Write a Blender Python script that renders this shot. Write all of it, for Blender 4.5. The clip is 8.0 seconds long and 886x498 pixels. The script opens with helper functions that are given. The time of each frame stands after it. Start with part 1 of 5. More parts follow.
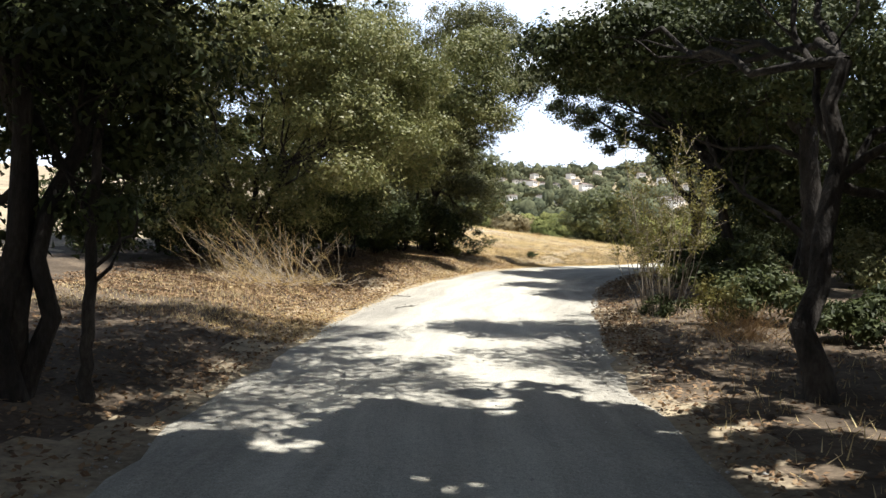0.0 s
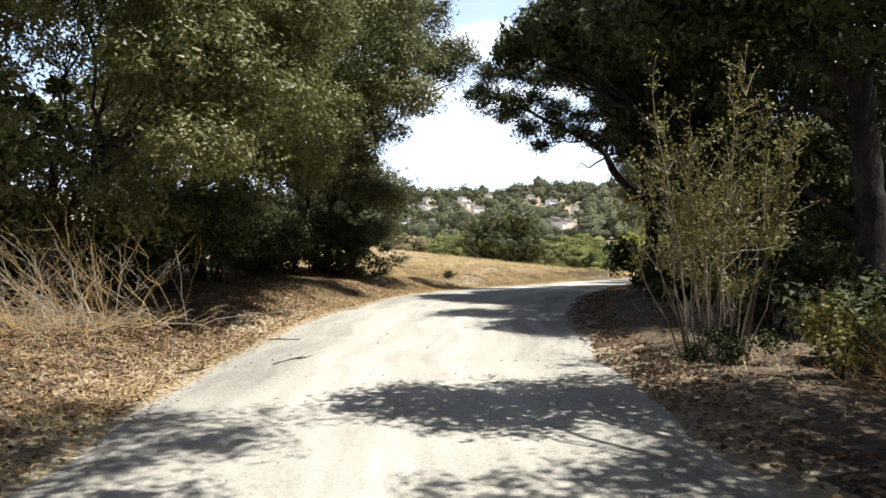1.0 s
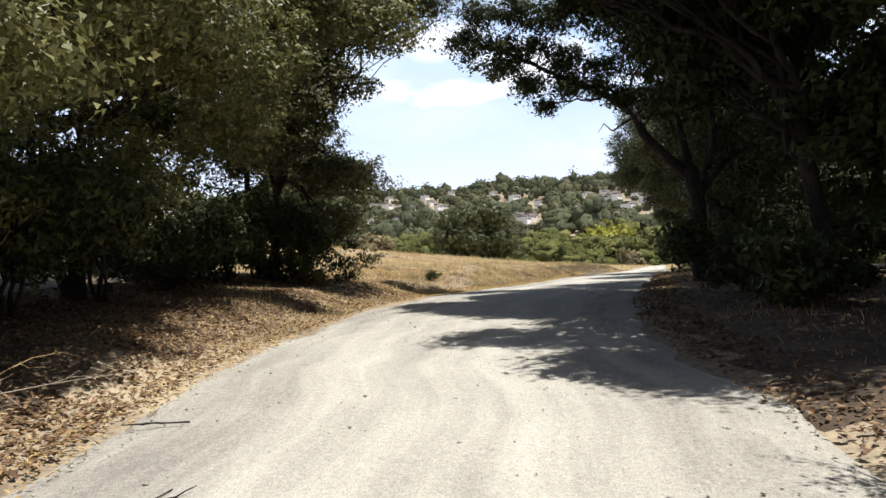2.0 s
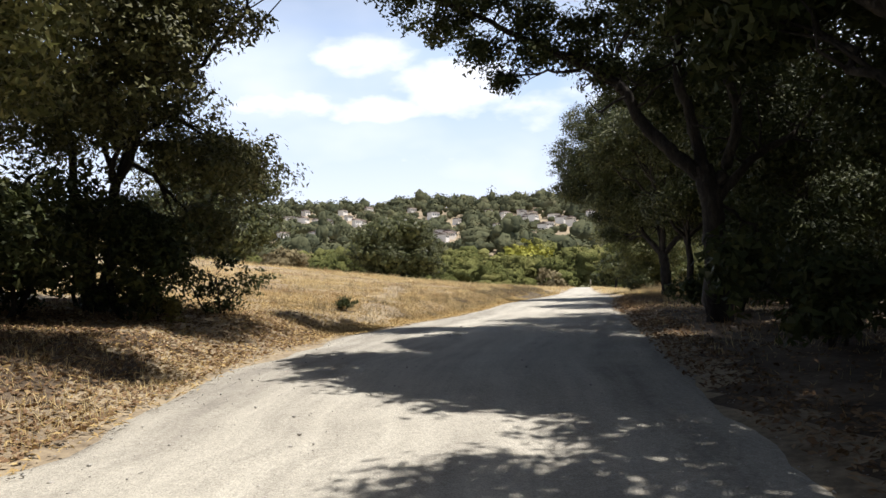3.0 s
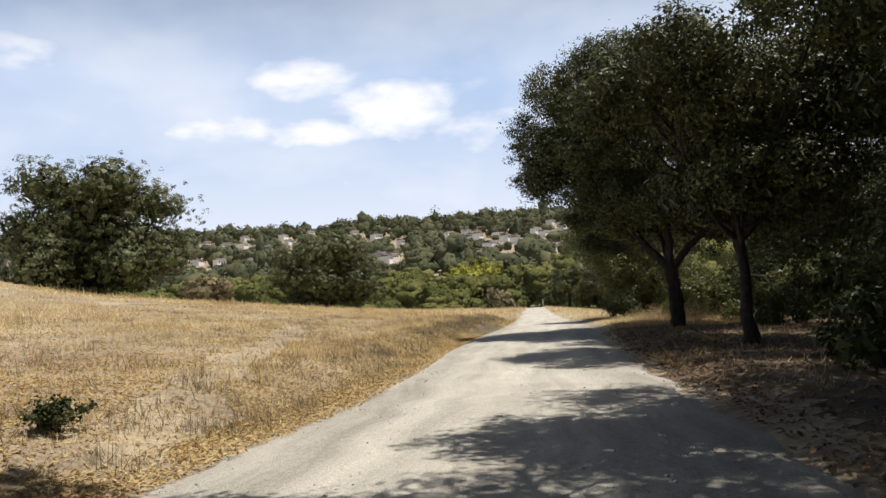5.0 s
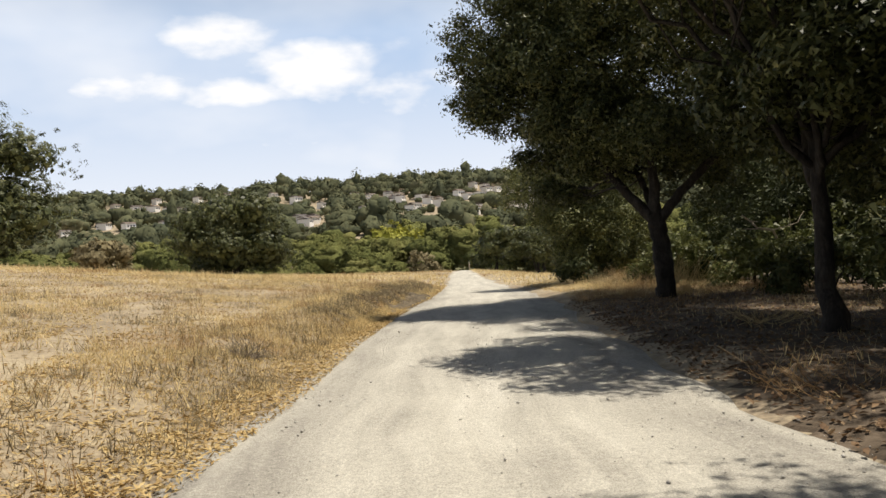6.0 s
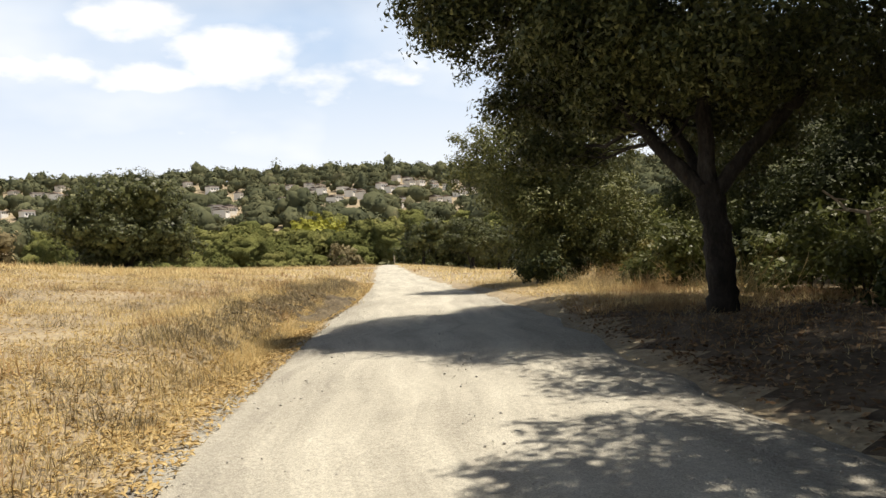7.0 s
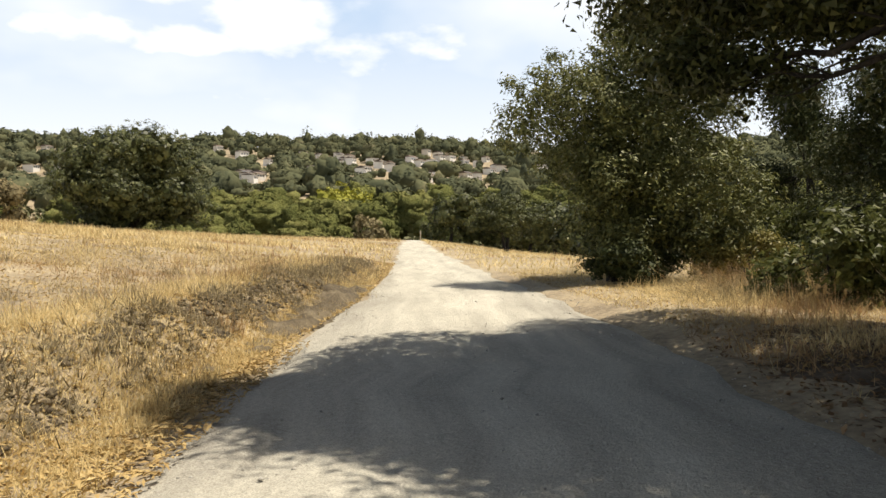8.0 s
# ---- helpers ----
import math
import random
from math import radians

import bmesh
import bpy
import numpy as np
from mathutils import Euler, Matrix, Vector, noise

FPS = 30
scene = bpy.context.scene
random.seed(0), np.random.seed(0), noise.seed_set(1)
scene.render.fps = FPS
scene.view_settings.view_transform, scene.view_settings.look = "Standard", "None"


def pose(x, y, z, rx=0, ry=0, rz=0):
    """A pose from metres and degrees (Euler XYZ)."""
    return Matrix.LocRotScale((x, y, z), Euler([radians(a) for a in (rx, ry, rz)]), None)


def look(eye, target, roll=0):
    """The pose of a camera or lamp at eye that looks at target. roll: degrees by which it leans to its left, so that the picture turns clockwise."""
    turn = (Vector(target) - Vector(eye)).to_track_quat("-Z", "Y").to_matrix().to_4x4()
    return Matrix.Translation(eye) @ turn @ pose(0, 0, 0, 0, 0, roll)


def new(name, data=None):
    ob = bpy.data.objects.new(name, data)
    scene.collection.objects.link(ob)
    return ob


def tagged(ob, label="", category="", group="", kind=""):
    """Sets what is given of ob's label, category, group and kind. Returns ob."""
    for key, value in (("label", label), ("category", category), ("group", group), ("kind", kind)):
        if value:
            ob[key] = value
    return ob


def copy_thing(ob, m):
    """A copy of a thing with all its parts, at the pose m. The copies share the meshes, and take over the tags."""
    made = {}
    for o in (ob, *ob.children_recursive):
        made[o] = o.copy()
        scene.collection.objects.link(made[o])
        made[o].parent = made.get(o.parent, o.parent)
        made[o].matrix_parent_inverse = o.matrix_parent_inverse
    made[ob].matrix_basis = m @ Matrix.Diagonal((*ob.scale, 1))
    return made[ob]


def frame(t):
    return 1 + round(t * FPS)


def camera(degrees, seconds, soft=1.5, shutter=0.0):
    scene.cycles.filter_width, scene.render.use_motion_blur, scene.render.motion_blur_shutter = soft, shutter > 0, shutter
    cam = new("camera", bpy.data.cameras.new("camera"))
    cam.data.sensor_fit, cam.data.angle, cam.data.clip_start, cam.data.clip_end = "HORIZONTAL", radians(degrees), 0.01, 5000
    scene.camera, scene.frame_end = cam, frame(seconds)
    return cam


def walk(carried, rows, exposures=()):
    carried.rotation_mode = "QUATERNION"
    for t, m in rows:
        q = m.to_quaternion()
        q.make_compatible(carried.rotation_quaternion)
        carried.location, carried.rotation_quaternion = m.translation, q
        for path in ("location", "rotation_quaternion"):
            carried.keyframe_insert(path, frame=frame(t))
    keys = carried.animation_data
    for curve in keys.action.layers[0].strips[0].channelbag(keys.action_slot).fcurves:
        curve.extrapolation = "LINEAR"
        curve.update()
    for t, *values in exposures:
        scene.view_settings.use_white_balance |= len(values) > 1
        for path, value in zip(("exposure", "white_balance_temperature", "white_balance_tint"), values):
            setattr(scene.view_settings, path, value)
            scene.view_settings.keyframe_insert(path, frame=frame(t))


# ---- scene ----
cam = camera(62.2, 8.0)
PATH = [
    (0.0, (0.482, -1.018, 1.15), (0.445, 0.981, 1.127), 0.62),
    (0.5, (0.254, 2.216, 0.97), (0.502, 4.199, 1.05), -0.67),
    (0.9, (0.218, 4.755, 0.844), (0.42, 6.745, 0.88), 0.06),
    (1.0, (0.154, 5.378, 0.903), (0.406, 7.361, 0.946), -0.91),
    (1.5, (0.205, 8.406, 0.909), (0.532, 10.375, 1.033), -3.71),
    (2.0, (0.369, 11.383, 0.902), (0.718, 13.352, 0.939), -2.95),
    (2.2, (0.503, 12.502, 0.903), (0.978, 14.444, 0.965), -3.32),
    (3.3, (1.767, 18.64, 1.19), (2.379, 20.543, 1.271), -1.59),
    (3.5, (2.047, 19.649, 1.232), (2.715, 21.532, 1.337), -1.82),
    (4.0, (2.877, 22.239, 1.344), (3.566, 24.116, 1.4), -1.79),
    (4.2, (3.276, 23.225, 1.399), (3.975, 25.098, 1.467), -2.03),
    (5.3, (5.955, 28.364, 1.413), (6.705, 30.214, 1.539), -5.18),
    (5.5, (6.471, 29.657, 1.41), (7.373, 31.439, 1.509), -4.31),
    (6.0, (7.752, 32.753, 1.395), (8.651, 34.539, 1.404), -4.27),
    (6.5, (9.102, 35.875, 1.354), (10.095, 37.611, 1.353), -4.24),
    (7.0, (10.562, 38.981, 1.296), (11.645, 40.663, 1.275), -3.59),
    (7.5, (11.893, 41.499, 1.285), (12.944, 43.2, 1.243), -1.03),
    (8.0, (13.438, 44.193, 1.284), (14.458, 45.911, 1.202), -0.5),
]
EXPOSURE = [(0.0, 0.85, 6350, 10), (1.0, 0.62, 6300, 11), (1.5, 0.42, 6300, 12), (2.2, 0.33, 6350, 13), (3.5, 0.2, 6600, 14), (5.5, -0.03, 6800, 12), (6.5, 0.13, 7200, 11), (8.0, 0.25, 7400, 10)]
walk(cam, [(t, look(eye, target, roll)) for t, eye, target, roll in PATH], EXPOSURE)

# ---- exposure, world and sun ----
SUN_AZ, SUN_EL = 115.0, 70.5   # degrees clockwise from +y, and above the horizon

world = bpy.data.worlds.new("sky")
scene.world = world
world.use_nodes = True
wn, wl = world.node_tree.nodes, world.node_tree.links
wn.clear()


def wmath(op, a, b=None, c=None):
    n = wn.new("ShaderNodeMath")
    n.operation = op
    for i, v in enumerate((a, b, c)):
        if v is None:
            continue
        if isinstance(v, (int, float)):
            n.inputs[i].default_value = v
        else:
            wl.new(v, n.inputs[i])
    return n.outputs[0]


def build_sky():
    sky = wn.new("ShaderNodeTexSky")
    sky.sky_type = "NISHITA"
    sky.sun_disc = False
    sky.sun_elevation = radians(SUN_EL)
    sky.sun_rotation = radians(SUN_AZ)
    sky.air_density, sky.dust_density, sky.ozone_density = 1.0, 1.6, 1.0
    co = wn.new("ShaderNodeTexCoord")
    sep = wn.new("ShaderNodeSeparateXYZ")
    wl.new(co.outputs["Generated"], sep.inputs[0])
    az = wmath("MULTIPLY", wmath("ARCTAN2", sep.outputs[0], sep.outputs[1]), 57.2958)
    el = wmath("MULTIPLY", wmath("ARCSINE", sep.outputs[2]), 57.2958)
    pos = wn.new("ShaderNodeCombineXYZ")
    wl.new(az, pos.inputs[0])
    wl.new(wmath("MULTIPLY", el, 2.0), pos.inputs[1])
    fine = wn.new("ShaderNodeTexNoise")
    fine.inputs["Scale"].default_value, fine.inputs["Detail"].default_value = 0.30, 6.0
    wl.new(pos.outputs[0], fine.inputs["Vector"])
    wide = wn.new("ShaderNodeTexNoise")
    wide.inputs["Scale"].default_value, wide.inputs["Detail"].default_value = 0.05, 4.0
    wl.new(pos.outputs[0], wide.inputs["Vector"])
    total = None
    # cumulus banks: azimuth, elevation, half width, half height, density
    for a, e, w, h, k in ((17.6, 14.5, 5.6, 2.6, 1.5), (10.5, 16.9, 5.2, 1.8, 1.3), (5.0, 13.2, 5.2, 1.4, 1.25), (12.0, 13.0, 6.0, 1.5, 1.2),
                          (24.0, 12.6, 5.0, 1.9, 0.75), (30.0, 13.4, 5.5, 1.8, 0.7), (16.0, 8.8, 12.0, 1.0, 0.35), (-9.0, 18.0, 6.0, 1.6, 0.8), (40.0, 17.0, 9.0, 2.0, 0.7)):
        d = wmath("ADD", wmath("POWER", wmath("DIVIDE", wmath("ABSOLUTE", wmath("SUBTRACT", az, a)), w), 2.0), wmath("POWER", wmath("DIVIDE", wmath("ABSOLUTE", wmath("SUBTRACT", el, e)), h), 2.0))
        v = wmath("MULTIPLY", wmath("MAXIMUM", wmath("SUBTRACT", 1.15, d), 0.0), k)
        total = v if total is None else wmath("MAXIMUM", total, v)
    lump = wmath("ADD", total, wmath("MULTIPLY", wmath("SUBTRACT", fine.outputs["Fac"], 0.5), 2.6))
    cum = wn.new("ShaderNodeMapRange")
    cum.interpolation_type = "SMOOTHSTEP"
    cum.inputs["From Min"].default_value, cum.inputs["From Max"].default_value = 0.0, 2.0
    wl.new(lump, cum.inputs["Value"])
    veil = wn.new("ShaderNodeMapRange")
    veil.inputs["From Min"].default_value, veil.inputs["From Max"].default_value, veil.inputs["To Max"].default_value = 0.34, 0.72, 0.62
    wl.new(wide.outputs["Fac"], veil.inputs["Value"])
    low = wn.new("ShaderNodeMapRange")
    low.inputs["From Min"].default_value, low.inputs["From Max"].default_value = 15.0, 3.0
    low.inputs["To Max"].default_value = 0.6
    wl.new(el, low.inputs["Value"])
    cover = wmath("MINIMUM", wmath("MAXIMUM", wmath("MAXIMUM", cum.outputs[0], veil.outputs[0]), low.outputs[0]), 1.0)
    clear = wn.new("ShaderNodeMapRange")
    clear.inputs["From Min"].default_value, clear.inputs["From Max"].default_value = 30.0, 17.0
    wl.new(el, clear.inputs["Value"])
    up = wmath("MULTIPLY", wmath("GREATER_THAN", el, -1.0), clear.outputs[0])
    scaled = wn.new("ShaderNodeMix")
    scaled.data_type, scaled.blend_type = "RGBA", "MULTIPLY"
    scaled.inputs["Factor"].default_value = 1.0
    wl.new(sky.outputs[0], scaled.inputs["A"])
    scaled.inputs["B"].default_value = (SKY_K, SKY_K, SKY_K, 1)
    haze = wn.new("ShaderNodeMix")
    haze.data_type = "RGBA"
    wl.new(wmath("MULTIPLY", up, 0.85), haze.inputs["Factor"])
    wl.new(scaled.outputs["Result"], haze.inputs["A"])
    haze.inputs["B"].default_value = (0.55, 0.735, 1.03, 1)
    mix = wn.new("ShaderNodeMix")
    mix.data_type = "RGBA"
    wl.new(wmath("MULTIPLY", cover, up), mix.inputs["Factor"])
    wl.new(haze.outputs["Result"], mix.inputs["A"])
    mix.inputs["B"].default_value = (1.08, 1.10, 1.13, 1)
    bg = wn.new("ShaderNodeBackground")
    wl.new(mix.outputs["Result"], bg.inputs["Color"])
    bg.inputs["Strength"].default_value = 1.0
    out = wn.new("ShaderNodeOutputWorld")
    wl.new(bg.outputs[0], out.inputs[0])


SKY_K = 0.050
build_sky()
sun = new("sun", bpy.data.lights.new("sun", "SUN"))
sun.data.energy, sun.data.angle, sun.data.color = 5.0, radians(0.6), (1.0, 0.965, 0.91)
sa, se = radians(SUN_AZ), radians(SUN_EL)
sun.matrix_world = look((100 * math.sin(sa) * math.cos(se), 100 * math.cos(sa) * math.cos(se), 100 * math.sin(se)), (0, 0, 0))


# ---- materials ----
def material(name, colours, rough=0.8, scale=3.0, fine=30.0, bump=0.3, depth=0.02, island=0.0, through_light=0.0, per_object=0.0, spec=0.3, stretch=(1, 1, 1), grit=0.55):
    """Two to four colours blended by noise at two sizes, with relief; island: change from piece to piece."""
    m = bpy.data.materials.new(name)
    m.use_nodes = True
    nt = m.node_tree
    n, li = nt.nodes, nt.links
    b = n["Principled BSDF"]
    b.inputs["Roughness"].default_value = rough
    b.inputs["Specular IOR Level"].default_value = spec
    geo = n.new("ShaderNodeNewGeometry")
    mp = n.new("ShaderNodeMapping")
    mp.inputs["Scale"].default_value = stretch
    li.new(geo.outputs["Position"], mp.inputs[0])
    big, small = n.new("ShaderNodeTexNoise"), n.new("ShaderNodeTexNoise")
    for tex, sc in ((big, scale), (small, fine)):
        li.new(mp.outputs[0], tex.inputs["Vector"])
        tex.inputs["Scale"].default_value, tex.inputs["Detail"].default_value, tex.inputs["Roughness"].default_value = sc, 4.0, 0.62
    add = n.new("ShaderNodeMath")
    add.operation = "MULTIPLY_ADD"
    li.new(small.outputs["Fac"], add.inputs[0])
    add.inputs[1].default_value = grit
    li.new(big.outputs["Fac"], add.inputs[2])
    value = add.outputs[0]
    if island or per_object:
        extra = n.new("ShaderNodeMath")
        extra.operation = "MULTIPLY_ADD"
        if island:
            li.new(geo.outputs["Random Per Island"], extra.inputs[0])
        else:
            info = n.new("ShaderNodeObjectInfo")
            li.new(info.outputs["Random"], extra.inputs[0])
        extra.inputs[1].default_value = island or per_object
        li.new(value, extra.inputs[2])
        value = extra.outputs[0]
    k = island or per_object
    rng = n.new("ShaderNodeMapRange")
    rng.inputs["From Min"].default_value, rng.inputs["From Max"].default_value = 0.275 + 0.5 * grit, 0.725 + 0.5 * grit + k
    li.new(value, rng.inputs["Value"])
    ramp = n.new("ShaderNodeValToRGB")
    el = ramp.color_ramp.elements
    while len(el) < len(colours):
        el.new(0.5)
    for i, c in enumerate(colours):
        el[i].position = i / (len(colours) - 1)
        el[i].color = (*c, 1)
    li.new(rng.outputs[0], ramp.inputs[0])
    li.new(ramp.outputs[0], b.inputs["Base Color"])
    if bump:
        bp = n.new("ShaderNodeBump")
        bp.inputs["Strength"].default_value, bp.inputs["Distance"].default_value = bump, depth
        li.new(add.outputs[0], bp.inputs["Height"])
        li.new(bp.outputs[0], b.inputs["Normal"])
    if through_light:
        tr = n.new("ShaderNodeBsdfTranslucent")
        li.new(ramp.outputs[0], tr.inputs["Color"])
        mx = n.new("ShaderNodeMixShader")
        mx.inputs[0].default_value = through_light
        li.new(b.outputs[0], mx.inputs[1])
        li.new(tr.outputs[0], mx.inputs[2])
        li.new(mx.outputs[0], n["Material Output"].inputs["Surface"])
    return m


M_GROUND = material("dry_earth", ((0.19, 0.15, 0.10), (0.285, 0.23, 0.155), (0.375, 0.305, 0.20), (0.46, 0.38, 0.25)), 0.95, 0.35, 9.0, 0.7, 0.05, grit=0.9)
M_STONE = material("road_stone", ((0.30, 0.285, 0.255), (0.42, 0.40, 0.355), (0.54, 0.51, 0.46)), 0.9, 6, 40, 0.2, 0.01, island=0.5)
M_STRAW = material("dry_grass", ((0.47, 0.345, 0.155), (0.69, 0.54, 0.27), (0.83, 0.71, 0.42)), 0.7, 0.25, 2.0, 0, island=0.5, through_light=0.3)
M_RUST = material("rusty_weed", ((0.26, 0.15, 0.07), (0.42, 0.27, 0.13), (0.54, 0.39, 0.20)), 0.8, 0.5, 3.0, 0, island=0.5, through_light=0.25)
M_GREY = material("grey_twig", ((0.22, 0.18, 0.13), (0.42, 0.35, 0.26), (0.58, 0.50, 0.38)), 0.85, 2.0, 20.0, 0.2, 0.005, island=0.4)
M_LITTER = material("fallen_leaf", ((0.075, 0.045, 0.028), (0.16, 0.095, 0.05), (0.28, 0.18, 0.095), (0.44, 0.33, 0.20)), 0.8, 0.6, 6.0, 0, island=0.7, through_light=0.1)
M_TWIG = material("shrub_stem", ((0.10, 0.08, 0.06), (0.20, 0.165, 0.125), (0.36, 0.31, 0.25)), 0.85, 2.0, 20.0, 0.2, 0.005, island=0.5)
M_PALE = material("straw_litter", ((0.30, 0.19, 0.075), (0.48, 0.34, 0.145), (0.64, 0.50, 0.25)), 0.8, 0.6, 6.0, 0, island=0.7, through_light=0.1)
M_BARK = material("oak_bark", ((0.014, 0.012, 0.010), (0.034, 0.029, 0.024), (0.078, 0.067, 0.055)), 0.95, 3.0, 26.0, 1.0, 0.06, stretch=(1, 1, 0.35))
M_OLIVE = material("olive_leaf", ((0.06, 0.07, 0.02), (0.13, 0.14, 0.042), (0.23, 0.225, 0.08), (0.33, 0.30, 0.14)), 0.5, 0.5, 3.0, 0, island=0.6, through_light=0.25, spec=0.4)
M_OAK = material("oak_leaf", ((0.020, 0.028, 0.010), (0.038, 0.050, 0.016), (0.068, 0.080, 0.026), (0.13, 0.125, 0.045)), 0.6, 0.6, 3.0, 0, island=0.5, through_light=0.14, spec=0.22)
M_DUSK = material("dusty_oak_leaf", ((0.030, 0.035, 0.013), (0.072, 0.079, 0.027), (0.155, 0.155, 0.058), (0.29, 0.265, 0.12)), 0.55, 0.5, 3.0, 0, island=0.65, through_light=0.12, spec=0.3)
M_DRY_OAK = material("olive_oak_leaf", ((0.032, 0.038, 0.013), (0.084, 0.096, 0.030), (0.185, 0.193, 0.064), (0.33, 0.315, 0.125)), 0.55, 0.5, 3.0, 0, island=0.65, through_light=0.14, spec=0.3)
M_MID = material("evergreen_oak_leaf", ((0.018, 0.023, 0.009), (0.046, 0.056, 0.018), (0.11, 0.12, 0.04), (0.24, 0.235, 0.09)), 0.5, 0.5, 3.0, 0, island=0.65, through_light=0.09, spec=0.3)
M_SHRUB = material("shrub_leaf", ((0.10, 0.085, 0.025), (0.20, 0.18, 0.05), (0.33, 0.28, 0.085)), 0.5, 0.8, 4.0, 0, island=0.6, through_light=0.3)
M_GREEN = material("fresh_leaf", ((0.045, 0.056, 0.015), (0.10, 0.115, 0.032), (0.185, 0.185, 0.06)), 0.5, 0.8, 4.0, 0, island=0.5, through_light=0.3)
M_WOOD_FAR = material("far_foliage", ((0.046, 0.053, 0.038), (0.078, 0.087, 0.053), (0.12, 0.123, 0.068), (0.195, 0.175, 0.105)), 1.0, 0.045, 0.6, 0.6, 1.5, island=0.22, spec=0.0, grit=0.35)
M_VALLEY = material("valley_foliage", ((0.058, 0.068, 0.024), (0.125, 0.138, 0.044), (0.21, 0.215, 0.07), (0.31, 0.285, 0.11)), 0.95, 0.9, 3.6, 1.0, 1.0, per_object=0.5, spec=0.1)
M_SCRUB = material("scrub_foliage", ((0.06, 0.068, 0.034), (0.11, 0.115, 0.055), (0.18, 0.17, 0.09)), 0.9, 0.03, 0.4, 0, island=0.3, through_light=0.1)
M_YELLOW = material("yellow_foliage", ((0.24, 0.24, 0.035), (0.38, 0.37, 0.06), (0.50, 0.46, 0.10)), 0.7, 0.2, 1.5, 0, island=0.5, through_light=0.2)
M_TAN = material("faded_foliage", ((0.13, 0.10, 0.05), (0.22, 0.18, 0.09), (0.30, 0.25, 0.14)), 0.8, 0.2, 1.5, 0, island=0.5, through_light=0.1)
M_WALL = material("house_paint", ((0.66, 0.58, 0.47), (0.82, 0.80, 0.76), (0.88, 0.87, 0.85)), 0.8, 0.2, 4.0, 0, per_object=0.6)
M_ROOF = material("house_roof", ((0.08, 0.07, 0.065), (0.15, 0.125, 0.11), (0.26, 0.19, 0.15)), 0.85, 0.3, 5.0, 0, per_object=0.6)
M_PANE = material("dark_pane", ((0.02, 0.025, 0.03), (0.04, 0.045, 0.05)), 0.15, 1.0, 4.0, 0)
# Leaf mould whose dark colour also stands in for shade under the trees.
M_DUFF_SHADE = material("leaf_mould_and_shade", ((0.05, 0.037, 0.025), (0.10, 0.075, 0.05), (0.19, 0.145, 0.10)), 0.95, 1.2, 14.0, 0.8, 0.05)
M_WEED = material("grey_weed", ((0.13, 0.105, 0.06), (0.235, 0.19, 0.11), (0.36, 0.295, 0.175)), 0.8, 0.5, 3.0, 0, island=0.5, through_light=0.15)
M_SOIL = material("dark_soil", ((0.065, 0.050, 0.033), (0.125, 0.099, 0.064), (0.21, 0.17, 0.11)), 0.95, 2.5, 20.0, 0.8, 0.05)


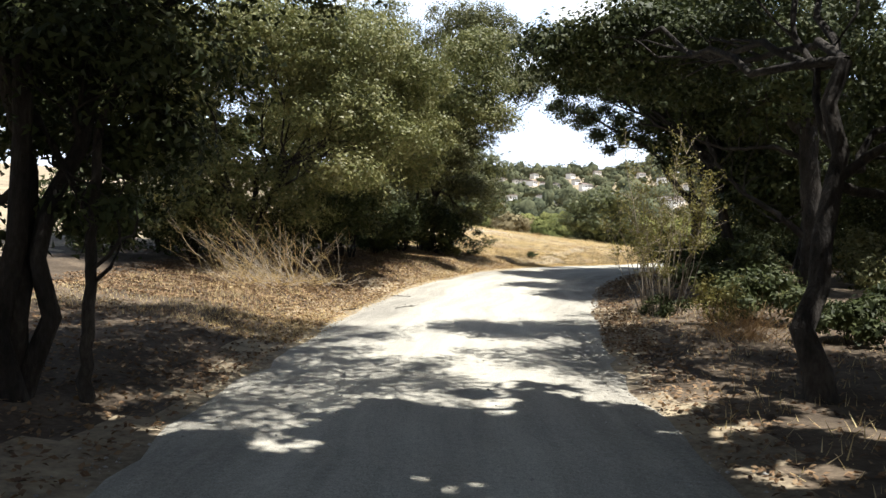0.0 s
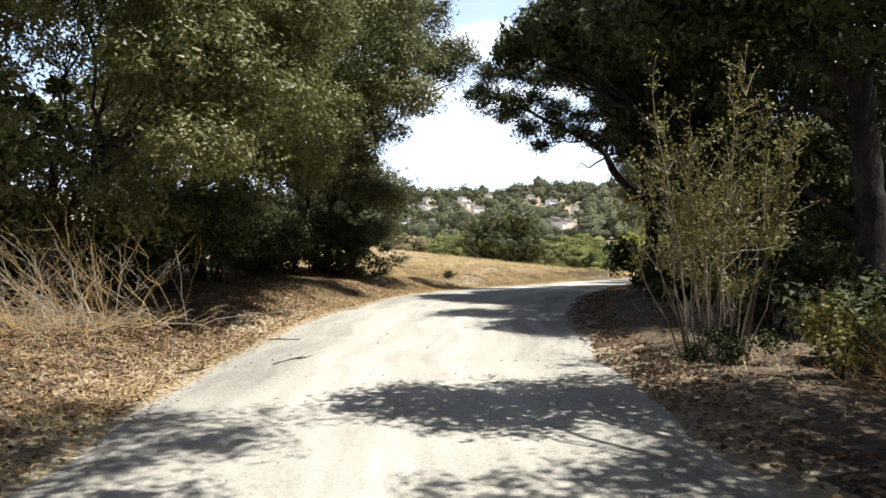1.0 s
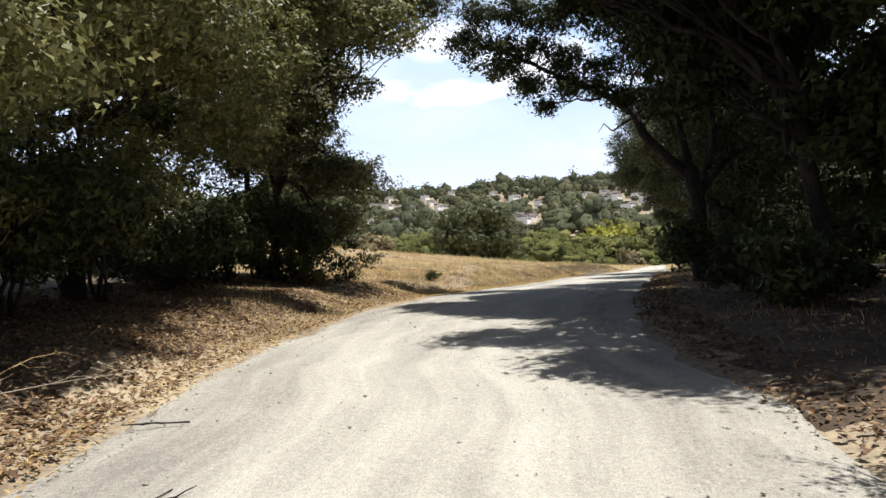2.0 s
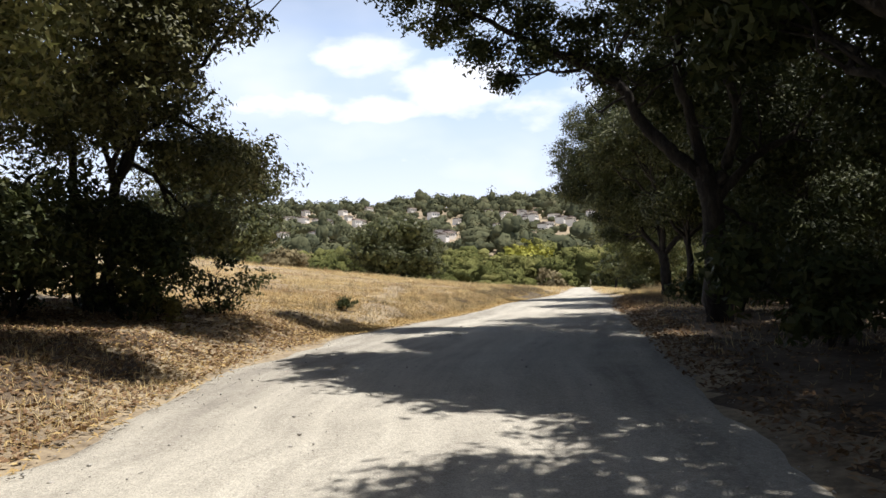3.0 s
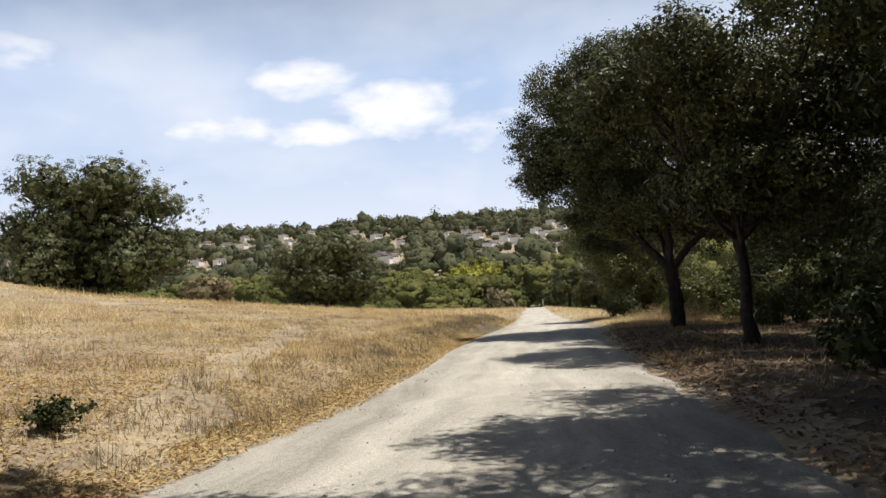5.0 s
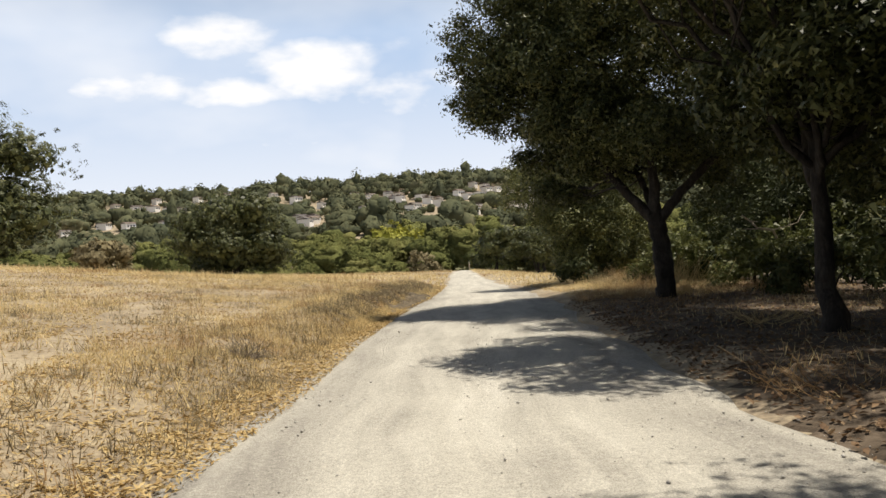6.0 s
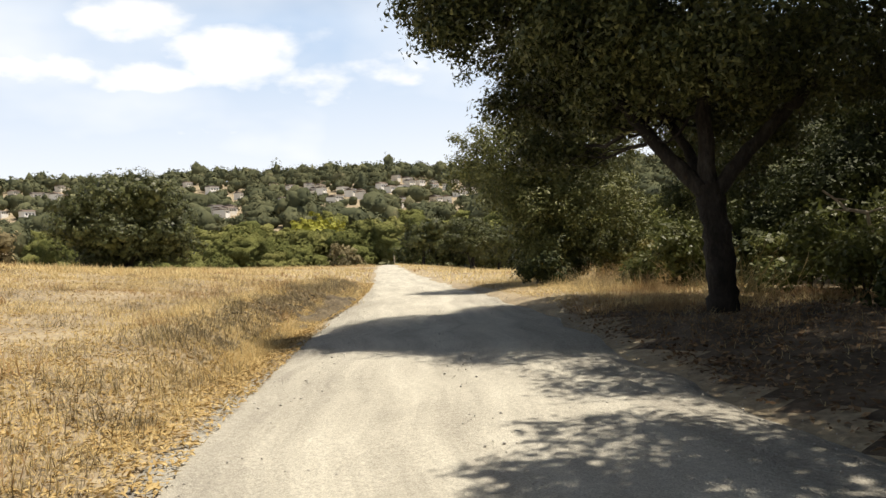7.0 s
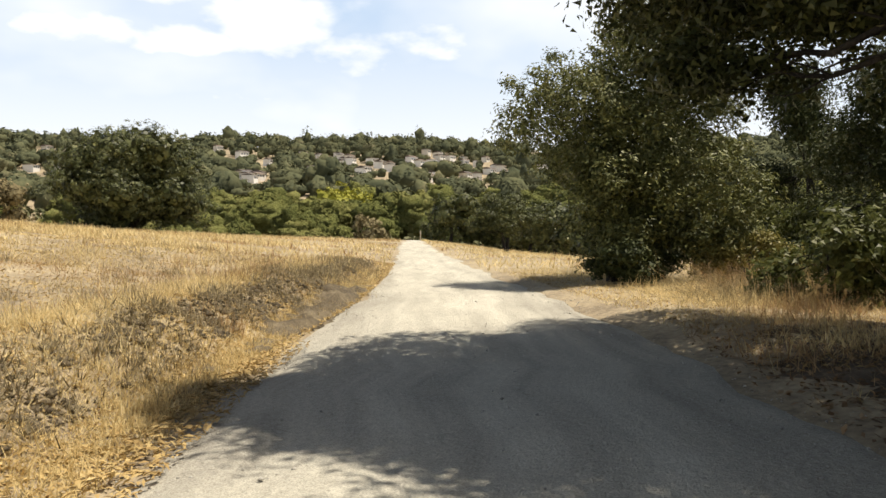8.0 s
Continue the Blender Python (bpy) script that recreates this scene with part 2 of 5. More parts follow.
def road_material():
    """Pale trodden dust with worn wheel lines, greyer loose gravel to the verges and down the middle. UV: metres across and along."""
    m = bpy.data.materials.new("gravel_dust")
    m.use_nodes = True
    n, li = m.node_tree.nodes, m.node_tree.links
    b = n["Principled BSDF"]
    b.inputs["Roughness"].default_value, b.inputs["Specular IOR Level"].default_value = 0.95, 0.15
    uv, geo = n.new("ShaderNodeUVMap"), n.new("ShaderNodeNewGeometry")

    def calc(op, x, y=0.0):
        q = n.new("ShaderNodeMath")
        q.operation = op
        for i, v in enumerate((x, y)):
            if isinstance(v, (int, float)):
                q.inputs[i].default_value = v
            else:
                li.new(v, q.inputs[i])
        return q.outputs[0]

    def grain(source, scale, detail, stretch=(1, 1, 1)):
        mp, tex = n.new("ShaderNodeMapping"), n.new("ShaderNodeTexNoise")
        mp.inputs["Scale"].default_value = stretch
        li.new(source, mp.inputs[0])
        li.new(mp.outputs[0], tex.inputs["Vector"])
        tex.inputs["Scale"].default_value, tex.inputs["Detail"].default_value, tex.inputs["Roughness"].default_value = scale, detail, 0.65
        return tex.outputs["Fac"]

    pos = geo.outputs["Position"]
    streak = grain(uv.outputs[0], 2.2, 4.0, (1, 0.07, 1))
    patch, pebble, grit = grain(pos, 0.7, 4.0), grain(pos, 22.0, 3.0), grain(pos, 75.0, 2.0)
    sep = n.new("ShaderNodeSeparateXYZ")
    li.new(uv.outputs[0], sep.inputs[0])
    across = calc("ADD", calc("ABSOLUTE", sep.outputs[0]), calc("MULTIPLY", calc("SUBTRACT", patch, 0.5), 1.1))
    verge = n.new("ShaderNodeMapRange")
    verge.interpolation_type = "SMOOTHSTEP"
    verge.inputs["From Min"].default_value, verge.inputs["From Max"].default_value = 1.0, 1.75
    li.new(across, verge.inputs["Value"])
    worn = calc("ADD", calc("ADD", calc("MULTIPLY", streak, 0.9), calc("MULTIPLY", patch, 0.5)), calc("MULTIPLY", pebble, 0.55))
    worn = calc("SUBTRACT", worn, calc("MULTIPLY", verge.outputs[0], 0.16))
    fit_range = n.new("ShaderNodeMapRange")
    fit_range.inputs["From Min"].default_value, fit_range.inputs["From Max"].default_value = 0.62, 1.25
    li.new(worn, fit_range.inputs["Value"])
    ramp = n.new("ShaderNodeValToRGB")
    el = ramp.color_ramp.elements
    while len(el) < 4:
        el.new(0.5)
    for i, c in enumerate(((0.30, 0.28, 0.237), (0.43, 0.405, 0.34), (0.55, 0.522, 0.437), (0.66, 0.63, 0.535))):
        el[i].position, el[i].color = i / 3, (*c, 1)
    li.new(fit_range.outputs[0], ramp.inputs[0])
    speck = n.new("ShaderNodeMapRange")
    speck.inputs["From Min"].default_value, speck.inputs["From Max"].default_value = 0.3, 0.7
    speck.inputs["To Min"].default_value, speck.inputs["To Max"].default_value = 0.72, 1.16
    li.new(grit, speck.inputs["Value"])
    mul = n.new("ShaderNodeMix")
    mul.data_type, mul.blend_type = "RGBA", "MULTIPLY"
    mul.inputs["Factor"].default_value = 1.0
    li.new(ramp.outputs[0], mul.inputs["A"])
    li.new(speck.outputs[0], mul.inputs["B"])
    li.new(mul.outputs["Result"], b.inputs["Base Color"])
    bp = n.new("ShaderNodeBump")
    bp.inputs["Strength"].default_value, bp.inputs["Distance"].default_value = 0.7, 0.03
    li.new(calc("ADD", pebble, calc("MULTIPLY", grit, 0.6)), bp.inputs["Height"])
    li.new(bp.outputs[0], b.inputs["Normal"])
    return m


M_ROAD = road_material()


# ---- helpers for meshes ----
def hashed(ix, iy, seed):
    h = np.sin(ix * 127.1 + iy * 311.7 + seed * 74.7) * 43758.5453
    return h - np.floor(h)


def vnoise(x, y, seed=0):
    ix, iy = np.floor(x), np.floor(y)
    fx, fy = x - ix, y - iy
    fx, fy = fx * fx * (3 - 2 * fx), fy * fy * (3 - 2 * fy)
    a, b = hashed(ix, iy, seed), hashed(ix + 1, iy, seed)
    c, d = hashed(ix, iy + 1, seed), hashed(ix + 1, iy + 1, seed)
    return (a + (b - a) * fx) * (1 - fy) + (c + (d - c) * fx) * fy - 0.5


def smooth(v, a, b):
    k = np.clip((v - a) / (b - a), 0, 1)
    return k * k * (3 - 2 * k)


def mesh_of(name, verts, faces, mat, shade=False):
    """A mesh from arrays; all faces have the same number of corners."""
    me = bpy.data.meshes.new(name)
    verts = np.asarray(verts, np.float32)
    faces = np.asarray(faces, np.int32)
    k = faces.shape[1]
    me.vertices.add(len(verts))
    me.vertices.foreach_set("co", verts.ravel())
    me.loops.add(faces.size)
    me.loops.foreach_set("vertex_index", faces.ravel())
    me.polygons.add(len(faces))
    me.polygons.foreach_set("loop_start", np.arange(0, faces.size, k, dtype=np.int32))
    me.polygons.foreach_set("loop_total", np.full(len(faces), k, np.int32))
    if shade:
        me.polygons.foreach_set("use_smooth", np.ones(len(faces), bool))
    me.update(calc_edges=True)
    me.materials.append(mat)
    return me


def piece(name, me, parent=None, label="", at=None):
    ob = new(name, me)
    if parent is not None:
        ob.parent = parent
    if at is not None:
        ob.location = at
    return tagged(ob, label) if label else ob


def thing(name, place, label, category, group="", kind=""):
    ob = new(name)
    ob.empty_display_size = 0.3
    ob.location = place
    return tagged(ob, label, category, group, kind)


def joined(parts):
    """Arrays of verts and faces, put together."""
    vs, fs, n = [], [], 0
    for v, f in parts:
        vs.append(v)
        fs.append(np.asarray(f) + n)
        n += len(v)
    return np.concatenate(vs), np.concatenate(fs)


def tube(path, radii, sides=7, wobble=0.12, rng=None):
    path, radii = np.asarray(path, float), np.asarray(radii, float)
    t = np.gradient(path, axis=0)
    t /= np.linalg.norm(t, axis=1)[:, None] + 1e-9
    ref = np.where(np.abs(t[:, 2:3]) > 0.9, [[1.0, 0, 0]], [[0, 0, 1.0]])
    u = np.cross(t, ref)
    u /= np.linalg.norm(u, axis=1)[:, None] + 1e-9
    v = np.cross(t, u)
    a = np.linspace(0, 2 * np.pi, sides, endpoint=False)
    rad = radii[:, None] * (1 + (wobble * rng.standard_normal((len(path), sides)) if rng is not None else 0))
    vs = path[:, None] + rad[..., None] * (np.cos(a)[None, :, None] * u[:, None] + np.sin(a)[None, :, None] * v[:, None])
    i, j = np.meshgrid(np.arange(len(path) - 1), np.arange(sides), indexing="ij")
    f = np.stack([i * sides + j, i * sides + (j + 1) % sides, (i + 1) * sides + (j + 1) % sides, (i + 1) * sides + j], -1).reshape(-1, 4)
    return vs.reshape(-1, 3), f


def bent(a, b, rng, n=7, sway=0.12):
    a, b = np.asarray(a, float), np.asarray(b, float)
    k = np.linspace(0, 1, n)[:, None]
    d = np.linalg.norm(b - a)
    off = np.cumsum(rng.standard_normal((n, 3)), 0) * sway * d / n
    off -= off[0] + (off[-1] - off[0]) * k
    return a + (b - a) * k + off


def crooked(pts, r0, r1, rng):
    """A smooth, slightly uneven line through the points, and its radii."""
    pts = np.asarray(pts, float)
    s = np.r_[0, np.cumsum(np.linalg.norm(np.diff(pts, axis=0), axis=1))]
    u = np.linspace(0, s[-1], 6 * len(pts))
    path = np.stack([np.interp(u, s, pts[:, i]) for i in range(3)], 1)
    k = np.array([1, 2, 3, 2, 1]) / 9
    soft = np.stack([np.convolve(np.pad(path[:, i], 2, mode="edge"), k, "valid") for i in range(3)], 1)
    soft[0], soft[-1] = path[0], path[-1]
    soft[1:-1] += rng.standard_normal((len(u) - 2, 3)) * 0.012
    return soft, r0 + (r1 - r0) * np.linspace(0, 1, len(u)) ** 0.8


def leaves(centres, normals, size, rng, narrow=0.6, corners=4):
    """A leaf (one blade of three or four corners) at each centre."""
    n = len(centres)
    r = rng.standard_normal((n, 3))
    t = np.cross(normals, r)
    t /= np.linalg.norm(t, axis=1)[:, None] + 1e-9
    b = np.cross(normals, t)
    b /= np.linalg.norm(b, axis=1)[:, None] + 1e-9
    s = (size * rng.uniform(0.6, 1.35, n))[:, None] if np.isscalar(size) else (size * rng.uniform(0.6, 1.35, n))[:, None]
    nn = normals / (np.linalg.norm(normals, axis=1)[:, None] + 1e-9)
    if corners == 3:
        vs = np.stack([centres - t * s * 0.6, centres + (t * 0.4 + b * narrow * 0.6) * s, centres + (t * 0.4 - b * narrow * 0.6) * s], 1)
        return vs.reshape(-1, 3), np.arange(3 * n).reshape(-1, 3)
    vs = np.stack([centres - t * s * 0.5, centres + b * s * narrow * 0.5 + nn * s * 0.1, centres + t * s * 0.5, centres - b * s * narrow * 0.5 + nn * s * 0.1], 1)
    return vs.reshape(-1, 3), np.arange(4 * n).reshape(-1, 4)


def crown_arrays(lobes, count, leaf, rng, clump=0.42, per=60, gap=0.25, narrow=0.6, facing=0.35):
    """Leaves in clumps over a set of uneven lobes (x, y, z, rx, ry, rz)."""
    lobes = np.asarray(lobes, float)
    area = (lobes[:, 3] * lobes[:, 4] + lobes[:, 3] * lobes[:, 5] + lobes[:, 4] * lobes[:, 5])
    share = area / area.sum()
    cs, ns, ss = [], [], []
    for lobe, k in zip(lobes, share):
        m = max(4, int(count * k / per))
        d = rng.standard_normal((m, 3))
        d /= np.linalg.norm(d, axis=1)[:, None]
        low = (d[:, 2] < -0.45) & (rng.random(m) < 0.5)
        d[low, 2] *= -0.6
        ph = rng.uniform(0, 6.28, 6)
        bulge = 1 + gap * (np.sin(3.1 * d[:, 0] + ph[0]) * np.sin(3.7 * d[:, 1] + ph[1]) + 0.6 * np.sin(6.3 * d[:, 2] + ph[2] + 5 * d[:, 0]))
        rad = (0.5 + 0.5 * rng.random(m) ** 0.4) * bulge
        cc = lobe[:3] + d * np.maximum(lobe[3:] - clump * 0.7, 0.1) * rad[:, None]
        kk = rng.integers(int(per * 0.5), int(per * 1.5) + 1, m)
        idx = np.repeat(np.arange(m), kk)
        size = clump * rng.uniform(0.55, 1.35, m)[idx][:, None]
        q = rng.standard_normal((len(idx), 3))
        q /= np.linalg.norm(q, axis=1)[:, None]
        ray = rng.random(len(idx))[:, None] ** 0.5
        stray = np.where(rng.random(len(idx)) < 0.06, 1.35, 1.0)[:, None]
        p = cc[idx] + q * ray * stray * size * (1, 1, 0.7)
        nrm = 0.75 * q + facing * d[idx] + rng.standard_normal((len(idx), 3)) * 0.45 + (0, 0, 0.35)
        cs.append(p), ns.append(nrm), ss.append(np.full(len(p), leaf))
        mi = int(m * per * 0.17)
        q = rng.standard_normal((mi, 3))
        q /= np.linalg.norm(q, axis=1)[:, None]
        cs.append(lobe[:3] + q * lobe[3:] * (0.62 * rng.random(mi) ** 0.4)[:, None])
        ns.append(q + rng.standard_normal((mi, 3)) * 0.6), ss.append(np.full(mi, leaf * (1.0 if count > 90000 else 1.4)))
    coarse = leaf >= 0.11 or (leaf >= 0.085 and count < 30000) or count > 90000
    return leaves(np.concatenate(cs), np.concatenate(ns), np.concatenate(ss) * (1.2 if coarse else 1), rng, (0.8 if leaf >= 0.2 else 0.46) if coarse else narrow, 3 if coarse else 4)


def ball(k):
    bm = bmesh.new()
    bmesh.ops.create_icosphere(bm, subdivisions=k, radius=1)
    bm.verts.ensure_lookup_table()
    v = np.array([q.co[:] for q in bm.verts])
    f = np.array([[q.index for q in p.verts] for p in bm.faces])
    bm.free()
    return v, f


BALLS = {1: ball(1), 2: ball(2)}


def lumps(centres, radii, rng, rough=0.22, fine=2):
    """Uneven lumps of foliage, one at each centre."""
    BALL_V, BALL_F = BALLS[fine]
    n, m = len(centres), len(BALL_V)
    r = 1 + rough * rng.standard_normal((n, m, 1))
    ph = rng.uniform(0, 6.28, (n, 1, 3))
    r = r + rough * np.sin(BALL_V[None] * 3.3 + ph).sum(2, keepdims=True) * 0.6
    v = np.asarray(centres)[:, None] + BALL_V[None] * np.clip(r, 0.5, 1.6) * np.asarray(radii)[:, None]
    f = BALL_F[None] + m * np.arange(n)[:, None, None]
    return v.reshape(-1, 3), f.reshape(-1, 3)


def tree(name, label, place, stems, lobes, count, leaf, leaf_mat, seed, category="tree", group="", clump=0.42, per=60, gap=0.25, twigs=5, facing=0.35, arms=()):
    """stems: (offset of the top, radius) of each trunk from the base; lobes in metres from the base; arms: crooked limbs (name, points, first and last radius)."""
    rng = np.random.default_rng(seed)
    top = thing(name, place, label, category, group)
    tips = []
    for (dx, dy, dz), r in stems:
        path = bent((rng.uniform(-0.5, 0.5) * r * (len(stems) > 1) * 2, rng.uniform(-0.5, 0.5) * r, -0.25), (dx, dy, dz), rng, 9, 0.22)
        rad = r * (1.0 - 0.45 * np.linspace(0, 1, 9))
        rad[0] *= 1.5
        rad[1] *= 1.15
        v, f = tube(path, rad, 10, 0.07, rng)
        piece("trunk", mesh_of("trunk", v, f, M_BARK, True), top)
        tips.append((path, rad[-1]))
    wood = []
    for word, pts, r0, r1 in arms:
        path, rad = crooked(pts, r0, r1, rng)
        wood += [(p, q) for p, q in zip(path, rad) if p[2] > 2.2]
        parts = [tube(path, rad, 9, 0.07, rng)]
        if word == "trunk":
            tips.append((path, rad[-1]))
        else:
            for _ in range(9):
                i = rng.integers(len(path) // 4, len(path) - 1)
                e = path[i] + rng.standard_normal(3) * 0.5 + (0, 0, 0.35)
                parts.append(tube(bent(path[i], e, rng, 6, 0.4), np.linspace(0.3 * rad[i] + 0.006, 0.006, 6), 5, 0.08, rng))
        v, f = joined(parts)
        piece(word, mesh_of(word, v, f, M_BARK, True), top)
    for i, lobe in enumerate(lobes):
        c = np.asarray(lobe[:3], float)
        path, r = min(tips, key=lambda tp: np.linalg.norm(tp[0][-1] - c))
        start = path[min(rng.integers(5, 9), len(path) - 1)]
        if np.linalg.norm(path[-1][:2] - c[:2]) > 2.6:
            start = path[-1]
        if len(wood) > 20:
            start, r = min(wood, key=lambda w: np.linalg.norm(w[0] - c) + 2.0 * max(w[0][2] - c[2], 0))
            r = min(0.6 * r, 0.03 + 0.012 * np.linalg.norm(start - c))
        parts = []
        main = bent(start, c, rng, 11, 0.32)
        parts.append(tube(main, r * np.linspace(0.75, 0.22, 11), 7 if count > 3000 else 4, 0.08, rng))
        for k in range(twigs):
            d = rng.standard_normal(3)
            d /= np.linalg.norm(d)
            e = c + d * np.asarray(lobe[3:]) * rng.uniform(0.35, 0.65)
            parts.append(tube(bent(main[rng.integers(3, 9)], e, rng, 6, 0.4), r * np.linspace(0.28, 0.05, 6), 4, 0.08, rng))
        if count < 1000 and i > 0:
            continue
        v, f = joined(parts)
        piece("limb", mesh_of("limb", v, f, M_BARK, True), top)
    v, f = crown_arrays(lobes, count, leaf, rng, clump, per, gap, 0.6, facing)
    piece("crown", mesh_of("crown", v, f, leaf_mat), top)
    return top


# ---- the lie of the land ----
ROAD = np.array([(0.25, -60, -0.6), (0.25, -20, -0.4), (0.25, -1, -0.3), (0.05, 2.2, -0.42), (-0.05, 5.4, -0.5), (0.0, 8.4, -0.5), (0.2, 11.4, -0.5), (0.85, 15.5, -0.38), (1.85, 19.7, -0.17),
                 (2.75, 22.3, -0.07), (4.3, 26.0, 0.0), (6.25, 29.8, 0.01), (7.55, 32.9, 0.0), (8.9, 36.0, -0.04), (10.3, 39.1, -0.09), (13.2, 44.3, -0.13), (20.2, 56.3, -0.33),
                 (28.5, 71.5, -0.6), (38.5, 90.5, -0.9), (51.5, 115.0, -1.2), (65.3, 141.0, -1.85), (78.0, 165.0, -3.6)])
WIDE_Y = [-20, 5, 8.5, 13, 19, 23, 26, 30, 33, 36, 40, 45, 50, 54, 58, 64, 75, 110, 160]
WIDE_L = [2.1, 2.1, 2.2, 2.6, 2.9, 3.0, 3.3, 3.3, 2.7, 1.9, 1.6, 1.75, 1.85, 1.7, 1.45, 1.3, 1.3, 1.35, 1.3]
WIDE_R = [2.3, 2.6, 2.9, 3.0, 2.75, 2.7, 2.7, 2.8, 3.0, 3.1, 3.2, 3.2, 3.2, 3.2, 2.8, 2.4, 2.0, 1.4, 1.3]


def half_width(off, yr):
    return np.where(off > 0, np.interp(yr, WIDE_Y, WIDE_L), np.interp(yr, WIDE_Y, WIDE_R))


def fine_line():
    seg = np.r_[0, np.cumsum(np.hypot(*np.diff(ROAD[:, :2], axis=0).T))]
    s = np.arange(0, seg[-1], 0.5)
    line = np.stack([np.interp(s, seg, ROAD[:, i]) for i in range(3)], 1)
    k = np.hanning(17)
    k /= k.sum()
    pad = np.pad(line, ((8, 8), (0, 0)), mode="edge")
    return np.stack([np.convolve(pad[:, i], k, "valid") for i in range(3)], 1)


LINE = fine_line()
TAN = np.gradient(LINE[:, :2], axis=0)
TAN /= np.linalg.norm(TAN, axis=1)[:, None]


def road_frame(x, y):
    """Signed distance from the road's middle (left positive), and height and y of the nearest point of it."""
    x, y = np.ravel(x).astype(float), np.ravel(y).astype(float)
    off, idx = np.empty(len(x)), np.empty(len(x), int)
    for i in range(0, len(x), 20000):
        dx, dy = x[i:i + 20000, None] - LINE[None, :, 0], y[i:i + 20000, None] - LINE[None, :, 1]
        j = np.argmin(dx * dx + dy * dy, 1)
        r = np.arange(len(j))
        off[i:i + 20000] = dy[r, j] * TAN[j, 0] - dx[r, j] * TAN[j, 1]
        idx[i:i + 20000] = j
    return off, LINE[idx, 2], LINE[idx, 1]


def ground(x, y):
    shape = np.shape(x)
    x, y = np.ravel(np.asarray(x, float)), np.ravel(np.asarray(y, float))
    off, zr, yr = road_frame(x, y)
    side = np.abs(off) - half_width(off, yr)
    wob = 0.5 * vnoise(x * 0.35, y * 0.35, 3) + 0.35 * vnoise(x * 1.1, y * 1.1, 4)
    l = np.maximum(side + 0.5 * wob, 0)
    kl = np.interp(yr, [-20, 5, 15, 30, 60, 88, 105, 116, 141, 165], [0.05, 0.07, 0.10, 0.115, 0.125, 0.08, 0.06, 0.045, 0.02, 0.0])
    steep = np.interp(yr, [40, 52, 80, 95], [0, 0.004, 0.004, 0]) * np.clip(l - 22, 0, 24) ** 2
    bank = np.interp(yr, [-5, 5, 15, 25, 34, 45, 56, 70, 100], [0.1, 0.15, 0.3, 0.32, 0.28, 0.14, 0.16, 0.12, 0.08])
    berm = np.interp(yr, [44, 49, 56, 66, 75], [0, 0.8, 1, 0.8, 0]) * (0.30 + 0.22 * vnoise(x * 0.9, y * 0.9, 14)) * smooth(l, 0.2, 0.8) * (1 - 0.75 * smooth(l, 1.4, 2.6))
    left = steep + berm + bank * smooth(l, 0, 1.8) + kl * np.clip(l - 0.6, 0, 48)
    kr = np.interp(yr, [-20, 40, 60, 80, 115, 150], [-0.01, -0.02, -0.02, -0.06, -0.14, -0.14])
    right = 0.10 * smooth(l, 0, 1.0) + kr * np.clip(l, 0, 30)
    z = zr + np.where(off > 0, left, right)
    rough = smooth(side, 0.0, 1.2)
    z += rough * (0.10 * vnoise(x * 0.12, y * 0.12, 7) + 0.05 * vnoise(x * 0.7, y * 0.7, 8) + 0.035 * vnoise(x * 2.6, y * 2.6, 9)) - 0.07 * (1 - smooth(side + 0.4 * wob, -0.35, 0.12))
    rho = np.hypot(x - 10, y - 40)
    far = np.interp(rho, [0, 130, 170, 220, 300, 450, 600, 800, 900, 1000, 1500, 3500], [-2, -4, -7, -5, 2, 18, 38, 68, 80, 84, 50, 40])
    az = np.degrees(np.arctan2(x - 10, y - 40))
    hump = np.interp(az, [-30, 0, 9, 15, 20, 30, 34, 60], [0.98, 1.04, 1.10, 1.13, 1.12, 1.10, 1.0, 0.95]) + 0.02 * np.sin(az * 0.53) + 0.05 * vnoise(az * 0.6, rho * 0.01, 5)
    far = np.where(far > 5, 5 + (far - 5) * hump, far) + 6 * vnoise(x * 0.012, y * 0.012, 6) * smooth(rho, 250, 500)
    m = smooth(rho, 120, 168)
    z = z * (1 - m) + far * m
    return z.reshape(shape)


def gz(x, y):
    return float(ground(np.array([x]), np.array([y]))[0])


def spaced(lo, hi, a, b, step, outer):
    mid = np.arange(a, b, step)
    left, right, k = [], [], step
    v = a
    while v > lo:
        k = min(k * 1.12, outer)
        v -= k
        left.append(v)
    v, k = mid[-1], step
    while v < hi:
        k = min(k * 1.12, outer)
        v += k
        right.append(v)
    return np.r_[left[::-1], mid, right]


